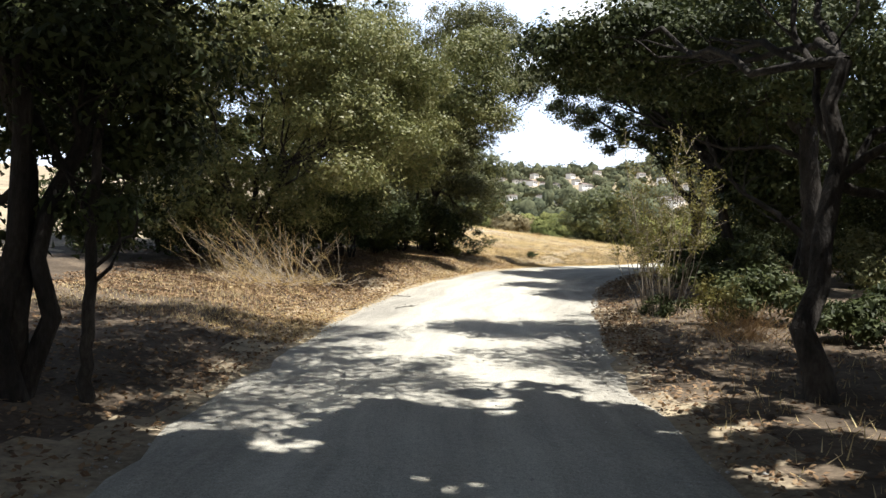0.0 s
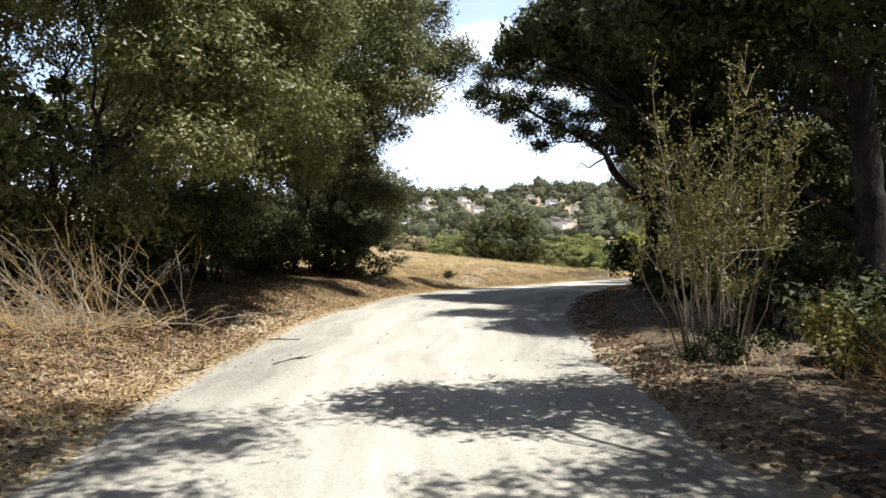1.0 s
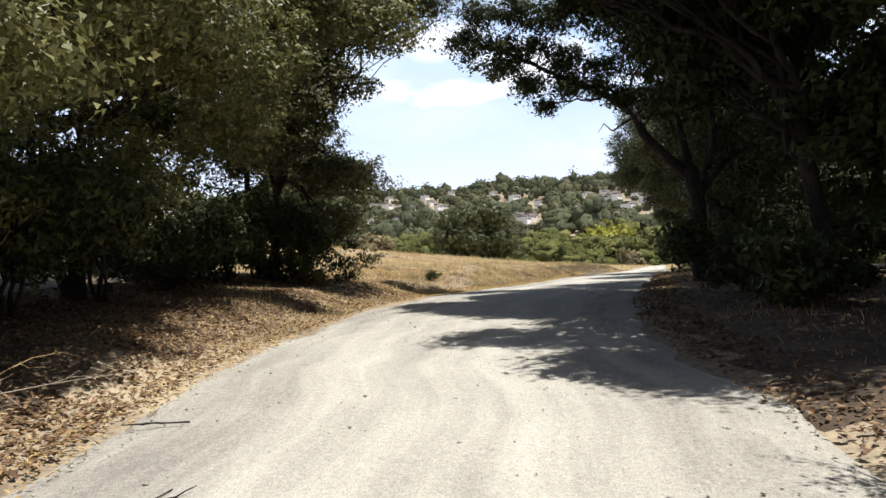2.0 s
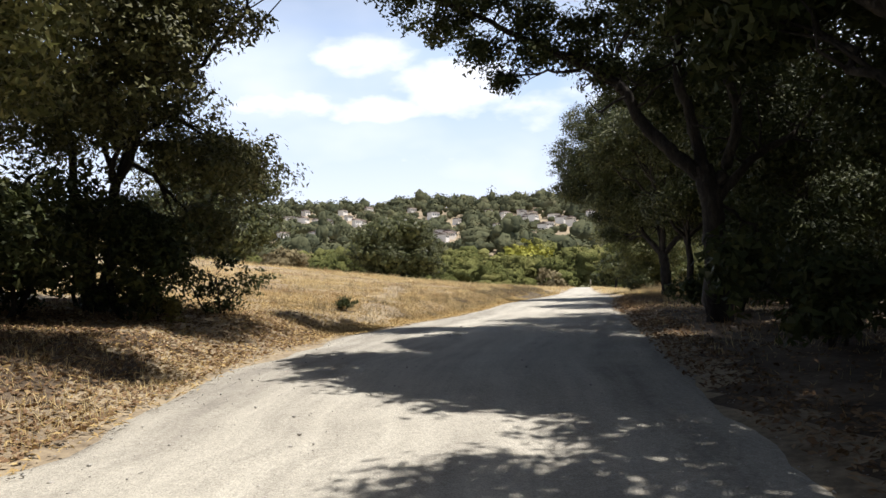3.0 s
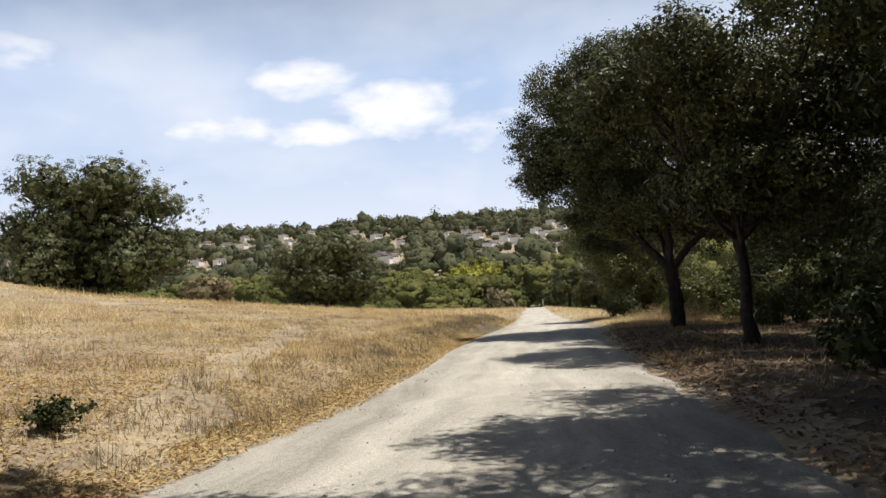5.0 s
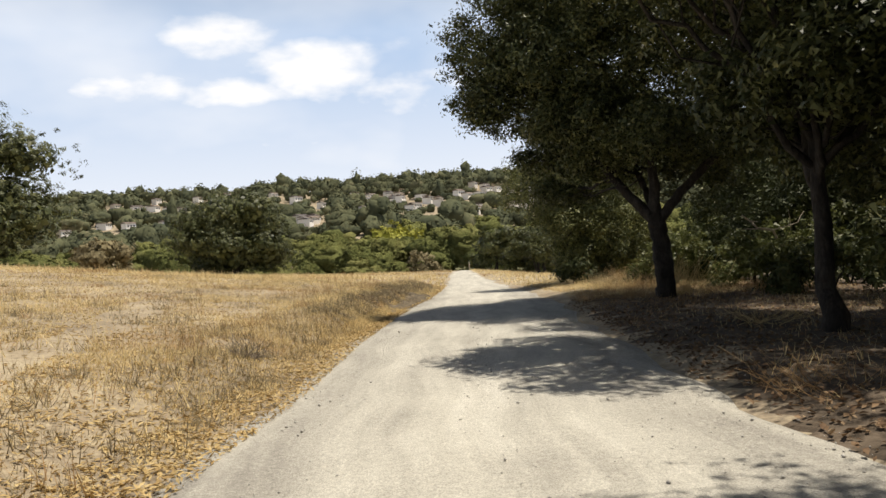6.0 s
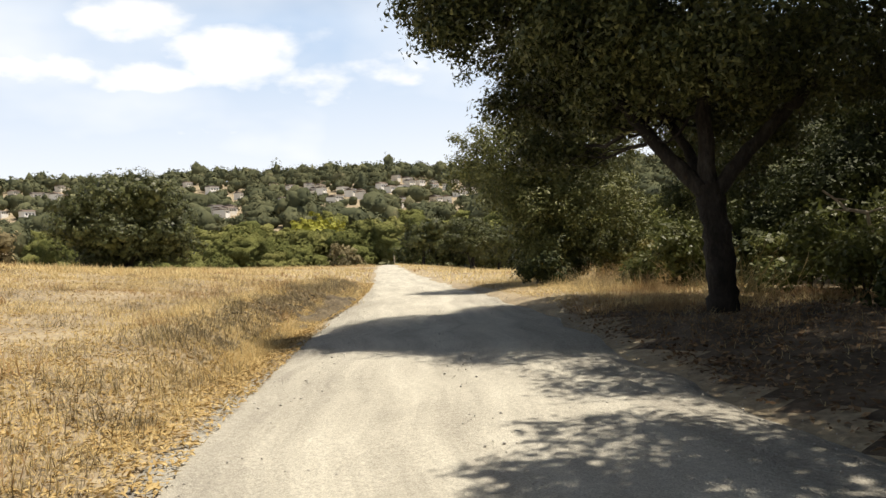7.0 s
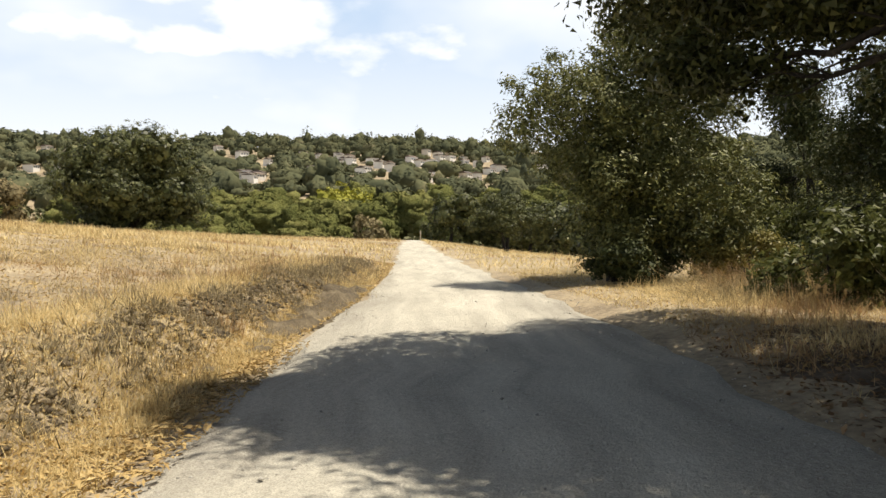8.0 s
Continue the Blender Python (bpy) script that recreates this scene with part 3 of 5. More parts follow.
def build_ground():
    xs, ys = spaced(-3500, 3500, -8, 27, 0.30, 100), spaced(-3500, 3500, -4, 72, 0.32, 100)
    X, Y = np.meshgrid(xs, ys)
    v = np.stack([X.ravel(), Y.ravel(), ground(X, Y).ravel()], 1)
    i, j = np.meshgrid(np.arange(len(ys) - 1), np.arange(len(xs) - 1), indexing="ij")
    w = len(xs)
    f = np.stack([i * w + j, i * w + j + 1, (i + 1) * w + j + 1, (i + 1) * w + j], -1).reshape(-1, 4)
    me = mesh_of("ground", v, f, M_GROUND, True)
    me.materials.append(M_DUFF_SHADE)
    c = v[f].mean(1)
    off, zr, yr = road_frame(c[:, 0], c[:, 1])
    side = np.abs(off) - half_width(off, yr) + 0.9 * vnoise(c[:, 0] * 0.8, c[:, 1] * 0.8, 61) + 0.7 * vnoise(c[:, 0] * 2.2, c[:, 1] * 2.2, 62)
    # faces under the trees take the mould with shade in its colour
    right = (off < 0) & (side > 0.25) & (side < 14 + 5 * vnoise(c[:, 0] * 0.3, c[:, 1] * 0.3, 64)) & (yr < 52 + 4 * vnoise(c[:, 0] * 0.4, c[:, 1] * 0.4, 63))
    left = (off > 0) & (side > 0.5) & (side < 9) & (yr < 13)
    bank = (off > 0) & (side > 0.7) & (side < 9) & (yr > 12.5) & (yr < 26.5)
    me.polygons.foreach_set("material_index", (right | left | bank).astype(np.int32))
    tagged(piece("ground", me), "dry straw-coloured earth rising to a field and far hills", "ground", kind="structure")


def build_road():
    k = 33
    n = len(LINE)
    nrm = np.stack([-TAN[:, 1], TAN[:, 0]], 1)
    u = LINE[:, 1]
    lo = -np.interp(u, WIDE_Y, WIDE_R) - 0.3 + 0.3 * vnoise(u * 0.35, u * 0, 71) + 0.4 * vnoise(u * 1.3, u * 0, 72)
    hi = np.interp(u, WIDE_Y, WIDE_L) + 0.3 + 0.25 * vnoise(u * 0.35, u * 0, 73) + 0.35 * vnoise(u * 1.3, u * 0, 74)
    o = lo[:, None] + (hi - lo)[:, None] * np.linspace(0, 1, k)
    x, y = LINE[:, None, 0] + nrm[:, None, 0] * o, LINE[:, None, 1] + nrm[:, None, 1] * o
    edge = np.minimum(o - lo[:, None], hi[:, None] - o)
    rut = -0.02 * np.exp(-((np.abs(o) - 0.8) / 0.25) ** 2)
    z = LINE[:, None, 2] - 0.01 * (o / 2) ** 2 + rut - 0.12 * (1 - smooth(edge, 0.0, 0.75)) + 0.02 * vnoise(x * 0.9, y * 0.9, 11) + 0.012 * vnoise(x * 3, y * 3, 12)
    v = np.stack([x, y, z], -1).reshape(-1, 3)
    i, j = np.meshgrid(np.arange(n - 1), np.arange(k - 1), indexing="ij")
    f = np.stack([i * k + j, i * k + j + 1, (i + 1) * k + j + 1, (i + 1) * k + j], -1).reshape(-1, 4)
    me = mesh_of("road", v, f, M_ROAD, True)
    run = np.repeat(0.5 * np.arange(n)[:, None], k, 1)
    uv = np.stack([o - 0.5 * (lo + hi)[:, None], run], -1).reshape(-1, 2)
    me.uv_layers.new(name="metres").data.foreach_set("uv", uv[f.ravel()].astype(np.float32).ravel())
    tagged(piece("road", me), "pale dusty gravel track with faint wheel ruts", "road", kind="structure")


build_ground()
build_road()


# ---- trees beside the road ----
def on(x, y):
    return (x, y, gz(x, y))


def bush(name, label, place, w, h, count, leaf, mat, seed, category="bush", group=""):
    rng = np.random.default_rng(seed)
    ls = [(rng.uniform(-0.36, 0.36) * w, rng.uniform(-0.36, 0.36) * w, h * rng.uniform(0.12, 0.62), w * rng.uniform(0.18, 0.32), w * rng.uniform(0.18, 0.32), h * rng.uniform(0.2, 0.36)) for _ in range(8)]
    stems = [((rng.uniform(-0.2, 0.2) * w, rng.uniform(-0.2, 0.2) * w, h * 0.45), 0.012 * w) for _ in range(3)]
    return tree(name, label, place, stems, ls, count, leaf, mat, seed, category=category, group=group, clump=min(0.26, 0.16 * w), per=22, gap=0.4, twigs=3)


# The high lobes out over the track are unseen, added to shade the ground.
tree("oak_tree", "dark evergreen oak with twin stems in deep shade", on(-3.5, 5.6), [((-0.3, 0.2, 3.2), 0.13), ((0.5, 0.6, 3.6), 0.10), ((0.0, 0.3, 6.6), 0.10)],
     [(-0.6, 0.2, 4.9, 2.3, 2.0, 1.9), (0.6, 1.0, 4.6, 1.5, 1.6, 1.5), (-1.8, 0.8, 3.2, 1.7, 1.6, 1.4), (0.3, 1.4, 2.3, 0.95, 1.0, 0.9), (-1.4, 0.6, 1.3, 1.2, 1.2, 0.9), (0.2, 0.8, 6.6, 2.6, 2.4, 1.4), (3.0, 0.4, 7.2, 2.4, 2.4, 1.2), (5.0, 1.6, 7.3, 2.0, 1.8, 1.0), (5.4, -0.6, 7.4, 2.0, 2.0, 1.0), (2.2, 2.6, 7.0, 1.8, 1.6, 1.0), (-0.8, 1.8, 3.6, 1.5, 1.5, 1.4), (-2.6, 2.4, 4.6, 1.8, 1.8, 1.8), (0.5, 0.2, 3.2, 1.2, 1.2, 1.1), (1.2, 0.9, 3.2, 0.85, 0.8, 0.7), (0.9, 0.8, 2.5, 0.75, 0.7, 0.55), (2.0, 3.2, 5.4, 1.5, 1.5, 1.0), (3.4, 3.4, 6.4, 1.6, 1.6, 1.0), (2.8, 5.2, 7.0, 1.5, 1.5, 1.0), (1.2, 5.0, 6.6, 1.4, 1.4, 0.9), (4.4, 5.0, 7.3, 1.5, 1.5, 0.9), (0.0, 4.2, 6.2, 1.6, 1.6, 1.0), (0.5, 0.5, 1.7, 0.6, 0.6, 0.45)], 96000, 0.082, M_OAK, 11, gap=0.32,
     arms=[("limb", ((0.45, 0.3, -0.2), (0.5, 0.3, 1.2), (0.55, 0.35, 2.6), (0.85, 0.5, 3.3), (1.2, 0.7, 4.0)), 0.07, 0.03)])
# Two oaks out of view, added to shade the start of the track.
tree("oak_tree", "unseen dark oak added to shade the start of the track", on(-4.6, -0.6), [((0.6, 0.2, 3.6), 0.18)],
     [(1.4, 0.6, 6.2, 3.0, 2.8, 1.6), (4.0, 0.0, 7.0, 2.4, 2.6, 1.3), (-1.0, 1.0, 4.8, 2.4, 2.4, 2.0), (-2.2, 3.2, 3.6, 1.8, 1.8, 1.6), (2.5, -4.0, 6.6, 2.6, 2.6, 1.3), (4.6, 3.4, 7.2, 2.2, 2.4, 1.1), (3.4, -2.0, 7.4, 2.6, 2.6, 1.2), (-0.6, -3.0, 6.0, 2.6, 2.6, 2.0), (-2.8, 0.4, 5.4, 2.4, 2.4, 2.0), (-3.0, 2.2, 2.4, 1.8, 1.8, 1.6)], 26000, 0.29, M_OAK, 10)
tree("oak_tree", "unseen dark oak added to shade the start of the track", on(6.2, 1.4), [((-0.6, 0.2, 3.8), 0.2)],
     [(-1.6, 0.0, 6.6, 2.6, 2.8, 1.5), (-3.4, -3.2, 6.8, 2.2, 2.6, 1.3), (0.6, -1.0, 5.6, 2.6, 2.8, 2.0), (-2.6, 2.6, 7.0, 2.4, 2.2, 1.2), (0.8, 1.2, 3.0, 2.0, 2.0, 1.6), (-4.6, 0.2, 7.2, 2.2, 2.4, 1.1), (1.6, 2.6, 5.6, 2.2, 2.2, 1.6), (-4.2, -1.8, 7.6, 2.4, 2.4, 1.1), (-1.8, -2.6, 6.0, 2.4, 2.4, 1.6)], 23000, 0.29, M_OAK, 9)
tree("bay_tree", "broad olive-green tree on the bank with sunlit leaves", on(-5.3, 19.2), [((0.2, 0.1, 2.6), 0.12), ((0.8, 0.5, 2.8), 0.10), ((-0.5, -0.4, 2.6), 0.10)],
     [(1.2, 0.4, 5.4, 2.5, 2.4, 2.1), (2.7, -0.6, 4.0, 1.8, 1.9, 1.5), (3.1, -1.4, 2.4, 1.1, 1.2, 0.8), (-1.8, -0.6, 5.0, 2.4, 2.4, 2.2), (0.6, 1.0, 2.0, 2.0, 2.0, 1.8), (-1.4, -0.6, 2.0, 2.2, 1.8, 1.8), (0.0, 1.6, 7.0, 2.3, 2.0, 1.5), (1.2, -1.7, 5.7, 2.0, 1.8, 1.4), (-0.2, -2.4, 5.6, 1.9, 1.8, 1.4), (2.8, -0.4, 6.0, 1.9, 1.9, 1.4), (3.6, 0.4, 5.6, 1.6, 1.6, 1.2), (2.2, 0.8, 4.6, 1.8, 1.8, 1.4), (4.0, -0.4, 3.6, 1.2, 1.2, 0.9), (4.7, 0.5, 5.4, 1.2, 1.2, 1.0), (4.4, 2.4, 5.6, 1.3, 1.3, 1.1), (3.8, 1.0, 3.9, 1.2, 1.2, 0.8), (3.6, 2.6, 3.9, 1.2, 1.2, 0.8)], 116000, 0.08, M_OLIVE, 12)
tree("bay_tree", "tall olive-green tree on the bank with sunlit leaves", on(-3.8, 24.8), [((0.3, 0.1, 3.0), 0.14), ((-0.5, 0.3, 3.0), 0.11)],
     [(1.0, -0.2, 6.0, 2.6, 2.6, 2.0), (2.6, -0.8, 4.2, 1.8, 2.0, 1.6), (2.8, 0.8, 3.0, 1.2, 1.4, 0.9), (-0.8, 1.6, 4.8, 2.6, 2.4, 2.4), (0.2, 0.6, 1.8, 2.0, 2.4, 1.7), (0.8, 0.4, 7.9, 2.2, 2.2, 1.5), (2.0, -2.4, 5.6, 1.7, 1.7, 1.3), (1.2, -1.8, 4.2, 1.8, 1.8, 1.4), (2.4, -3.0, 3.8, 1.3, 1.3, 1.0), (5.9, 0.8, 5.0, 0.9, 0.9, 0.8), (5.0, 0.8, 5.2, 1.1, 1.1, 0.9), (4.0, 0.9, 5.6, 1.3, 1.3, 1.1), (5.5, 1.0, 6.2, 1.1, 1.1, 0.9), (4.4, 0.6, 7.0, 1.4, 1.4, 1.2), (3.5, 1.3, 4.4, 1.1, 1.1, 0.9), (2.9, -1.2, 3.6, 1.1, 1.1, 0.8), (5.2, 1.2, 7.6, 1.3, 1.3, 1.1)], 104000, 0.082, M_OLIVE, 13,
     arms=[("limb", ((0.3, 0.1, 2.8), (1.4, 0.5, 3.7), (2.8, 0.8, 4.5), (4.2, 0.9, 5.2), (5.6, 0.9, 5.4)), 0.09, 0.02)])
tree("bay_tree", "olive-green tree with an airy crown leaning over the track", on(-1.0, 31.4), [((0.9, 0.1, 3.6), 0.13), ((-0.3, 0.5, 3.0), 0.12)],
     [(0.5, -1.8, 6.2, 1.9, 1.9, 1.5), (3.4, -2.2, 7.1, 1.5, 1.5, 1.2), (2.0, 0.2, 2.7, 1.2, 1.2, 0.9), (-0.9, 0.7, 3.6, 2.0, 2.0, 1.9), (4.1, -2.6, 6.6, 1.0, 1.0, 0.9), (0.2, 0.2, 1.5, 1.3, 1.4, 1.1), (0.0, 0.2, 8.6, 1.8, 1.7, 1.2), (2.0, -1.6, 7.9, 1.6, 1.6, 1.2), (2.5, -0.1, 2.6, 1.1, 1.1, 0.9), (0.5, -2.3, 4.2, 1.4, 1.3, 1.1), (0.2, -1.2, 3.2, 1.2, 1.2, 1.0), (1.5, -2.5, 3.9, 1.1, 1.1, 0.9), (2.3, -2.5, 4.6, 0.9, 0.9, 0.7), (0.6, -2.4, 3.3, 1.1, 1.1, 0.8), (0.9, -0.2, 5.0, 1.2, 1.2, 1.1), (0.1, 0.2, 5.9, 1.5, 1.5, 1.2), (1.5, -1.0, 5.7, 1.0, 1.0, 0.8), (2.0, 0.4, 1.5, 1.0, 1.0, 0.8), (1.3, -2.5, 4.8, 1.2, 1.2, 1.0), (2.2, -2.5, 5.7, 1.1, 1.1, 0.9), (1.3, 0.4, 3.6, 1.2, 1.2, 1.0), (3.6, -1.6, 8.5, 1.4, 1.4, 1.2), (4.7, -1.8, 7.1, 1.2, 1.2, 0.9), (2.7, -1.2, 9.5, 1.6, 1.6, 1.2), (1.4, -0.6, 9.8, 1.7, 1.7, 1.2), (1.8, -1.4, 6.2, 1.3, 1.3, 1.2), (2.7, 0.7, 2.9, 0.8, 0.8, 0.5)], 98000, 0.085, M_DUSK, 14, gap=0.3)
# Near-black leaf colour puts the shade below the crowns into these bushes.
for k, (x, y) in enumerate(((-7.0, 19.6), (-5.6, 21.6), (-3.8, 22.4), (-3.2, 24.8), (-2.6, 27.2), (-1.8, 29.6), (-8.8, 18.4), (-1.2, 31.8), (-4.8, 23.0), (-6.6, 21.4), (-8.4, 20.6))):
    bush("bush", "dark-leaved tangled bush filling the shade below the trees of the bank", on(x, y), 3.4, 3.0, 5600, 0.095, M_OAK, 140 + k, group="undergrowth of the bank")
bush("bush", "dark-leaved tangled bush filling the shade below the trees of the bank", on(-0.3, 30.5), 2.6, 2.6, 6500, 0.09, M_OAK, 97)
bush("bush", "dark-leaved tangled bush filling the shade below the trees of the bank", on(-2.6, 28.2), 2.8, 1.8, 7000, 0.085, M_OAK, 96)
tree("oak_tree", "dark oak among the trees of the bank", on(-9.5, 21.0), [((0.2, 0.1, 3.0), 0.18)],
     [(0.0, 0.0, 5.8, 3.2, 3.0, 2.4), (1.6, 1.0, 3.4, 2.4, 2.4, 2.0), (-1.8, -1.0, 4.2, 2.6, 2.6, 2.4)], 10000, 0.2, M_OAK, 21)
tree("oak_tree", "dark oak among the trees of the bank", on(-5.2, 31.5), [((0.2, 0.1, 3.4), 0.18)],
     [(0.0, 0.0, 6.6, 3.2, 3.0, 2.4), (1.8, 0.4, 4.0, 2.6, 2.6, 2.2), (-1.8, -1.0, 4.2, 2.6, 2.6, 2.4)], 10000, 0.2, M_OAK, 22)
tree("oak_tree", "dark evergreen oak leaning over the track", on(4.2, 6.4), [((0.5, 0.7, 3.6), 0.14)],
     [(0.6, 2.0, 6.2, 2.0, 2.0, 1.4), (2.6, -0.2, 4.6, 1.8, 2.0, 1.8), (2.4, 2.0, 3.4, 1.6, 1.6, 1.4), (1.8, 3.6, 6.2, 2.0, 1.9, 1.4), (2.8, 1.2, 1.4, 1.5, 1.5, 1.2), (-1.8, 5.6, 4.9, 1.2, 1.2, 0.9), (-0.8, 5.3, 4.9, 1.4, 1.4, 1.1), (0.4, 5.4, 4.8, 1.5, 1.5, 1.2)], 50000, 0.095, M_OAK, 15)
tree("oak_tree", "spreading dark oak whose crown reaches over the track", on(9.1, 17.1), [],
     [(-2.0, 2.1, 6.7, 2.3, 2.3, 1.7), (-1.0, 0.9, 7.2, 2.8, 2.8, 2.0), (-4.0, 2.7, 6.7, 1.3, 1.4, 1.0), (1.4, 1.5, 5.4, 2.6, 2.6, 2.2), (-0.8, -1.3, 5.4, 2.2, 2.0, 1.8), (2.4, 0.1, 3.6, 1.5, 1.5, 1.3), (-2.0, 3.9, 6.4, 2.2, 2.2, 1.7), (0.0, 4.1, 5.0, 1.6, 1.6, 1.2), (-3.8, 0.3, 5.4, 1.4, 1.4, 1.2), (-2.9, -0.1, 5.8, 1.6, 1.6, 1.3), (-2.0, -0.1, 5.6, 1.6, 1.6, 1.2)], 56000, 0.115, M_OAK, 16, gap=0.18,
     arms=[("trunk", ((0.05, 0.0, -0.3), (0.08, 0.0, 1.2), (0.0, 0.0, 2.8), (-0.1, 0.0, 4.1)), 0.30, 0.21),
           ("limb", ((-0.1, 0.0, 3.9), (-0.8, 0.4, 4.8), (-1.3, 0.6, 5.8), (-2.1, 1.1, 6.8)), 0.14, 0.04),
           ("limb", ((-0.1, 0.0, 3.9), (0.4, -0.2, 5.0), (0.9, -0.3, 6.2)), 0.12, 0.04),
           ("limb", ((-0.1, 0.0, 4.0), (-0.2, 0.3, 5.2), (-0.4, 0.7, 6.8)), 0.13, 0.04),
           ("limb", ((0.0, 0.0, 3.3), (-0.9, 0.2, 3.7), (-1.9, 0.4, 3.6), (-2.8, 0.6, 4.0)), 0.08, 0.025),
           ("limb", ((0.05, 0.0, 1.3), (-0.7, 0.1, 2.0), (-1.5, 0.3, 2.5), (-2.2, 0.4, 3.3)), 0.10, 0.03)])
tree("oak_tree", "leaning dark oak with crooked limbs over the track", on(10.0, 28.8), [],
     [(-2.9, 2.7, 5.1, 0.55, 0.55, 0.45), (-2.5, 2.0, 6.3, 0.9, 0.9, 0.7), (-1.6, 1.4, 5.9, 0.7, 0.7, 0.5), (-5.1, 2.8, 6.9, 0.8, 0.8, 0.75), (-4.2, 2.6, 6.8, 0.8, 0.8, 0.6), (-3.3, 2.4, 6.7, 0.8, 0.8, 0.6), (-3.2, 2.8, 5.7, 0.8, 0.8, 0.6), (-2.3, 2.1, 5.6, 0.8, 0.8, 0.6), (-1.7, 1.6, 5.4, 0.7, 0.7, 0.5), (-1.2, 1.1, 5.0, 0.6, 0.6, 0.5), (-4.0, 3.4, 6.4, 0.9, 0.9, 0.6), (-3.6, 2.4, 7.6, 1.0, 1.0, 0.8), (-2.6, 1.8, 7.4, 1.1, 1.1, 0.9), (-4.6, 2.8, 7.7, 0.8, 0.8, 0.6), (-1.0, 1.2, 7.0, 1.3, 1.3, 0.9), (0.6, 0.4, 7.4, 2.0, 2.0, 1.4),
      (2.4, -0.6, 5.4, 2.4, 2.4, 2.0), (2.6, 1.8, 3.4, 1.9, 1.9, 1.6), (1.9, 0.2, 1.4, 1.5, 1.5, 1.2), (0.8, 3.2, 6.8, 1.4, 1.4, 1.1), (0.6, 3.4, 5.4, 1.2, 1.2, 0.9), (1.6, 3.1, 5.2, 1.5, 1.5, 1.1), (2.8, 2.6, 4.8, 1.7, 1.7, 1.3), (1.6, 2.0, 7.4, 1.8, 1.8, 1.2), (1.6, -0.6, 7.8, 2.0, 2.0, 1.2), (3.4, 2.6, 6.8, 2.0, 2.0, 1.4), (3.0, 4.4, 6.8, 1.8, 1.8, 1.2)],
     92000, 0.09, M_OAK, 17, twigs=4, gap=0.34,
     arms=[("trunk", ((0.15, -0.1, -0.3), (0.1, -0.1, 0.7), (0.12, -0.1, 2.0), (0.0, 0.0, 2.9)), 0.27, 0.19),
           ("limb", ((0.0, 0.0, 2.7), (-0.4, 0.3, 3.15), (-0.8, 0.7, 3.8), (-1.1, 0.9, 4.6), (-1.6, 1.35, 5.1), (-2.1, 1.8, 5.5), (-2.7, 2.2, 5.9), (-3.8, 2.6, 6.6), (-4.8, 2.8, 6.9)), 0.15, 0.03),
           ("limb", ((0.0, 0.0, 2.8), (-0.15, 0.1, 3.9), (-0.35, 0.25, 4.6), (-0.25, 0.2, 5.2), (-0.3, 0.5, 6.6)), 0.13, 0.04),
           ("limb", ((0.1, -0.1, 2.3), (0.4, -0.3, 3.1), (0.55, -0.4, 3.9), (0.35, -0.2, 4.8), (0.7, 0.0, 6.6)), 0.13, 0.04),
           ("limb", ((-0.7, 0.6, 3.7), (-0.9, 1.3, 4.6), (-0.6, 2.0, 5.6), (0.2, 2.8, 6.4)), 0.08, 0.03),
           ("limb", ((0.1, 0.0, 2.1), (0.7, -0.5, 3.0), (1.4, -0.8, 3.4), (2.3, -0.9, 4.4)), 0.11, 0.03)])
tree("oak_tree", "spreading dark oak whose crown reaches over the track", on(9.6, 22.8), [((-0.5, 0.2, 3.6), 0.20)],
     [(-3.9, 1.6, 7.2, 1.6, 1.6, 1.0), (-4.3, 3.4, 7.2, 1.2, 1.2, 0.8), (-1.8, 4.4, 7.1, 1.7, 1.8, 1.0), (-2.4, 0.6, 7.2, 2.4, 2.4, 1.5), (0.2, 0.2, 6.4, 2.6, 2.6, 2.0), (-0.8, 2.6, 5.2, 2.0, 2.0, 1.7), (0.8, -0.4, 3.0, 2.0, 2.0, 1.7), (-1.4, 4.6, 7.4, 2.0, 2.0, 1.2), (-1.4, 3.0, 7.6, 2.2, 2.2, 1.2), (-1.6, 2.2, 8.4, 2.0, 2.2, 1.1), (-1.6, 0.0, 8.5, 2.2, 2.2, 1.1), (-1.0, 4.8, 8.3, 2.0, 2.0, 1.0), (-0.6, 3.6, 8.8, 2.2, 2.2, 1.1)], 84000, 0.16, M_OAK, 23, gap=0.16)
tree("oak_tree", "dense dark oak close beside the track", on(17.0, 39.4), [((0.1, 0.2, 3.0), 0.15)],
     [(0.4, 0.6, 4.9, 2.0, 2.2, 1.8), (2.2, -0.6, 5.2, 2.2, 2.4, 2.2), (1.6, 1.2, 6.2, 1.8, 1.8, 1.4), (1.8, 0.4, 3.0, 1.8, 1.8, 1.4), (2.2, 2.0, 5.8, 2.0, 2.0, 1.4), (1.7, 3.4, 6.2, 1.8, 1.8, 1.3), (3.2, 0.8, 6.0, 2.0, 2.0, 1.4), (3.0, 3.6, 6.6, 2.0, 2.0, 1.4), (-0.6, -0.8, 5.3, 1.5, 1.5, 1.2), (-1.8, 0.6, 5.8, 1.6, 1.6, 1.2), (-2.5, 1.2, 5.3, 1.1, 1.1, 0.8), (-1.0, 1.6, 6.3, 1.6, 1.6, 1.1), (-2.0, -1.0, 6.1, 1.4, 1.4, 1.0), (-0.6, -3.0, 6.3, 1.7, 1.7, 1.1), (0.8, -3.8, 5.9, 1.7, 1.7, 1.2), (-0.4, -0.7, 3.5, 1.4, 1.4, 1.1), (0.8, -1.2, 3.5, 1.6, 1.6, 1.2), (0.2, 0.8, 3.4, 1.5, 1.5, 1.1)], 112000, 0.092, M_MID, 18, gap=0.12)
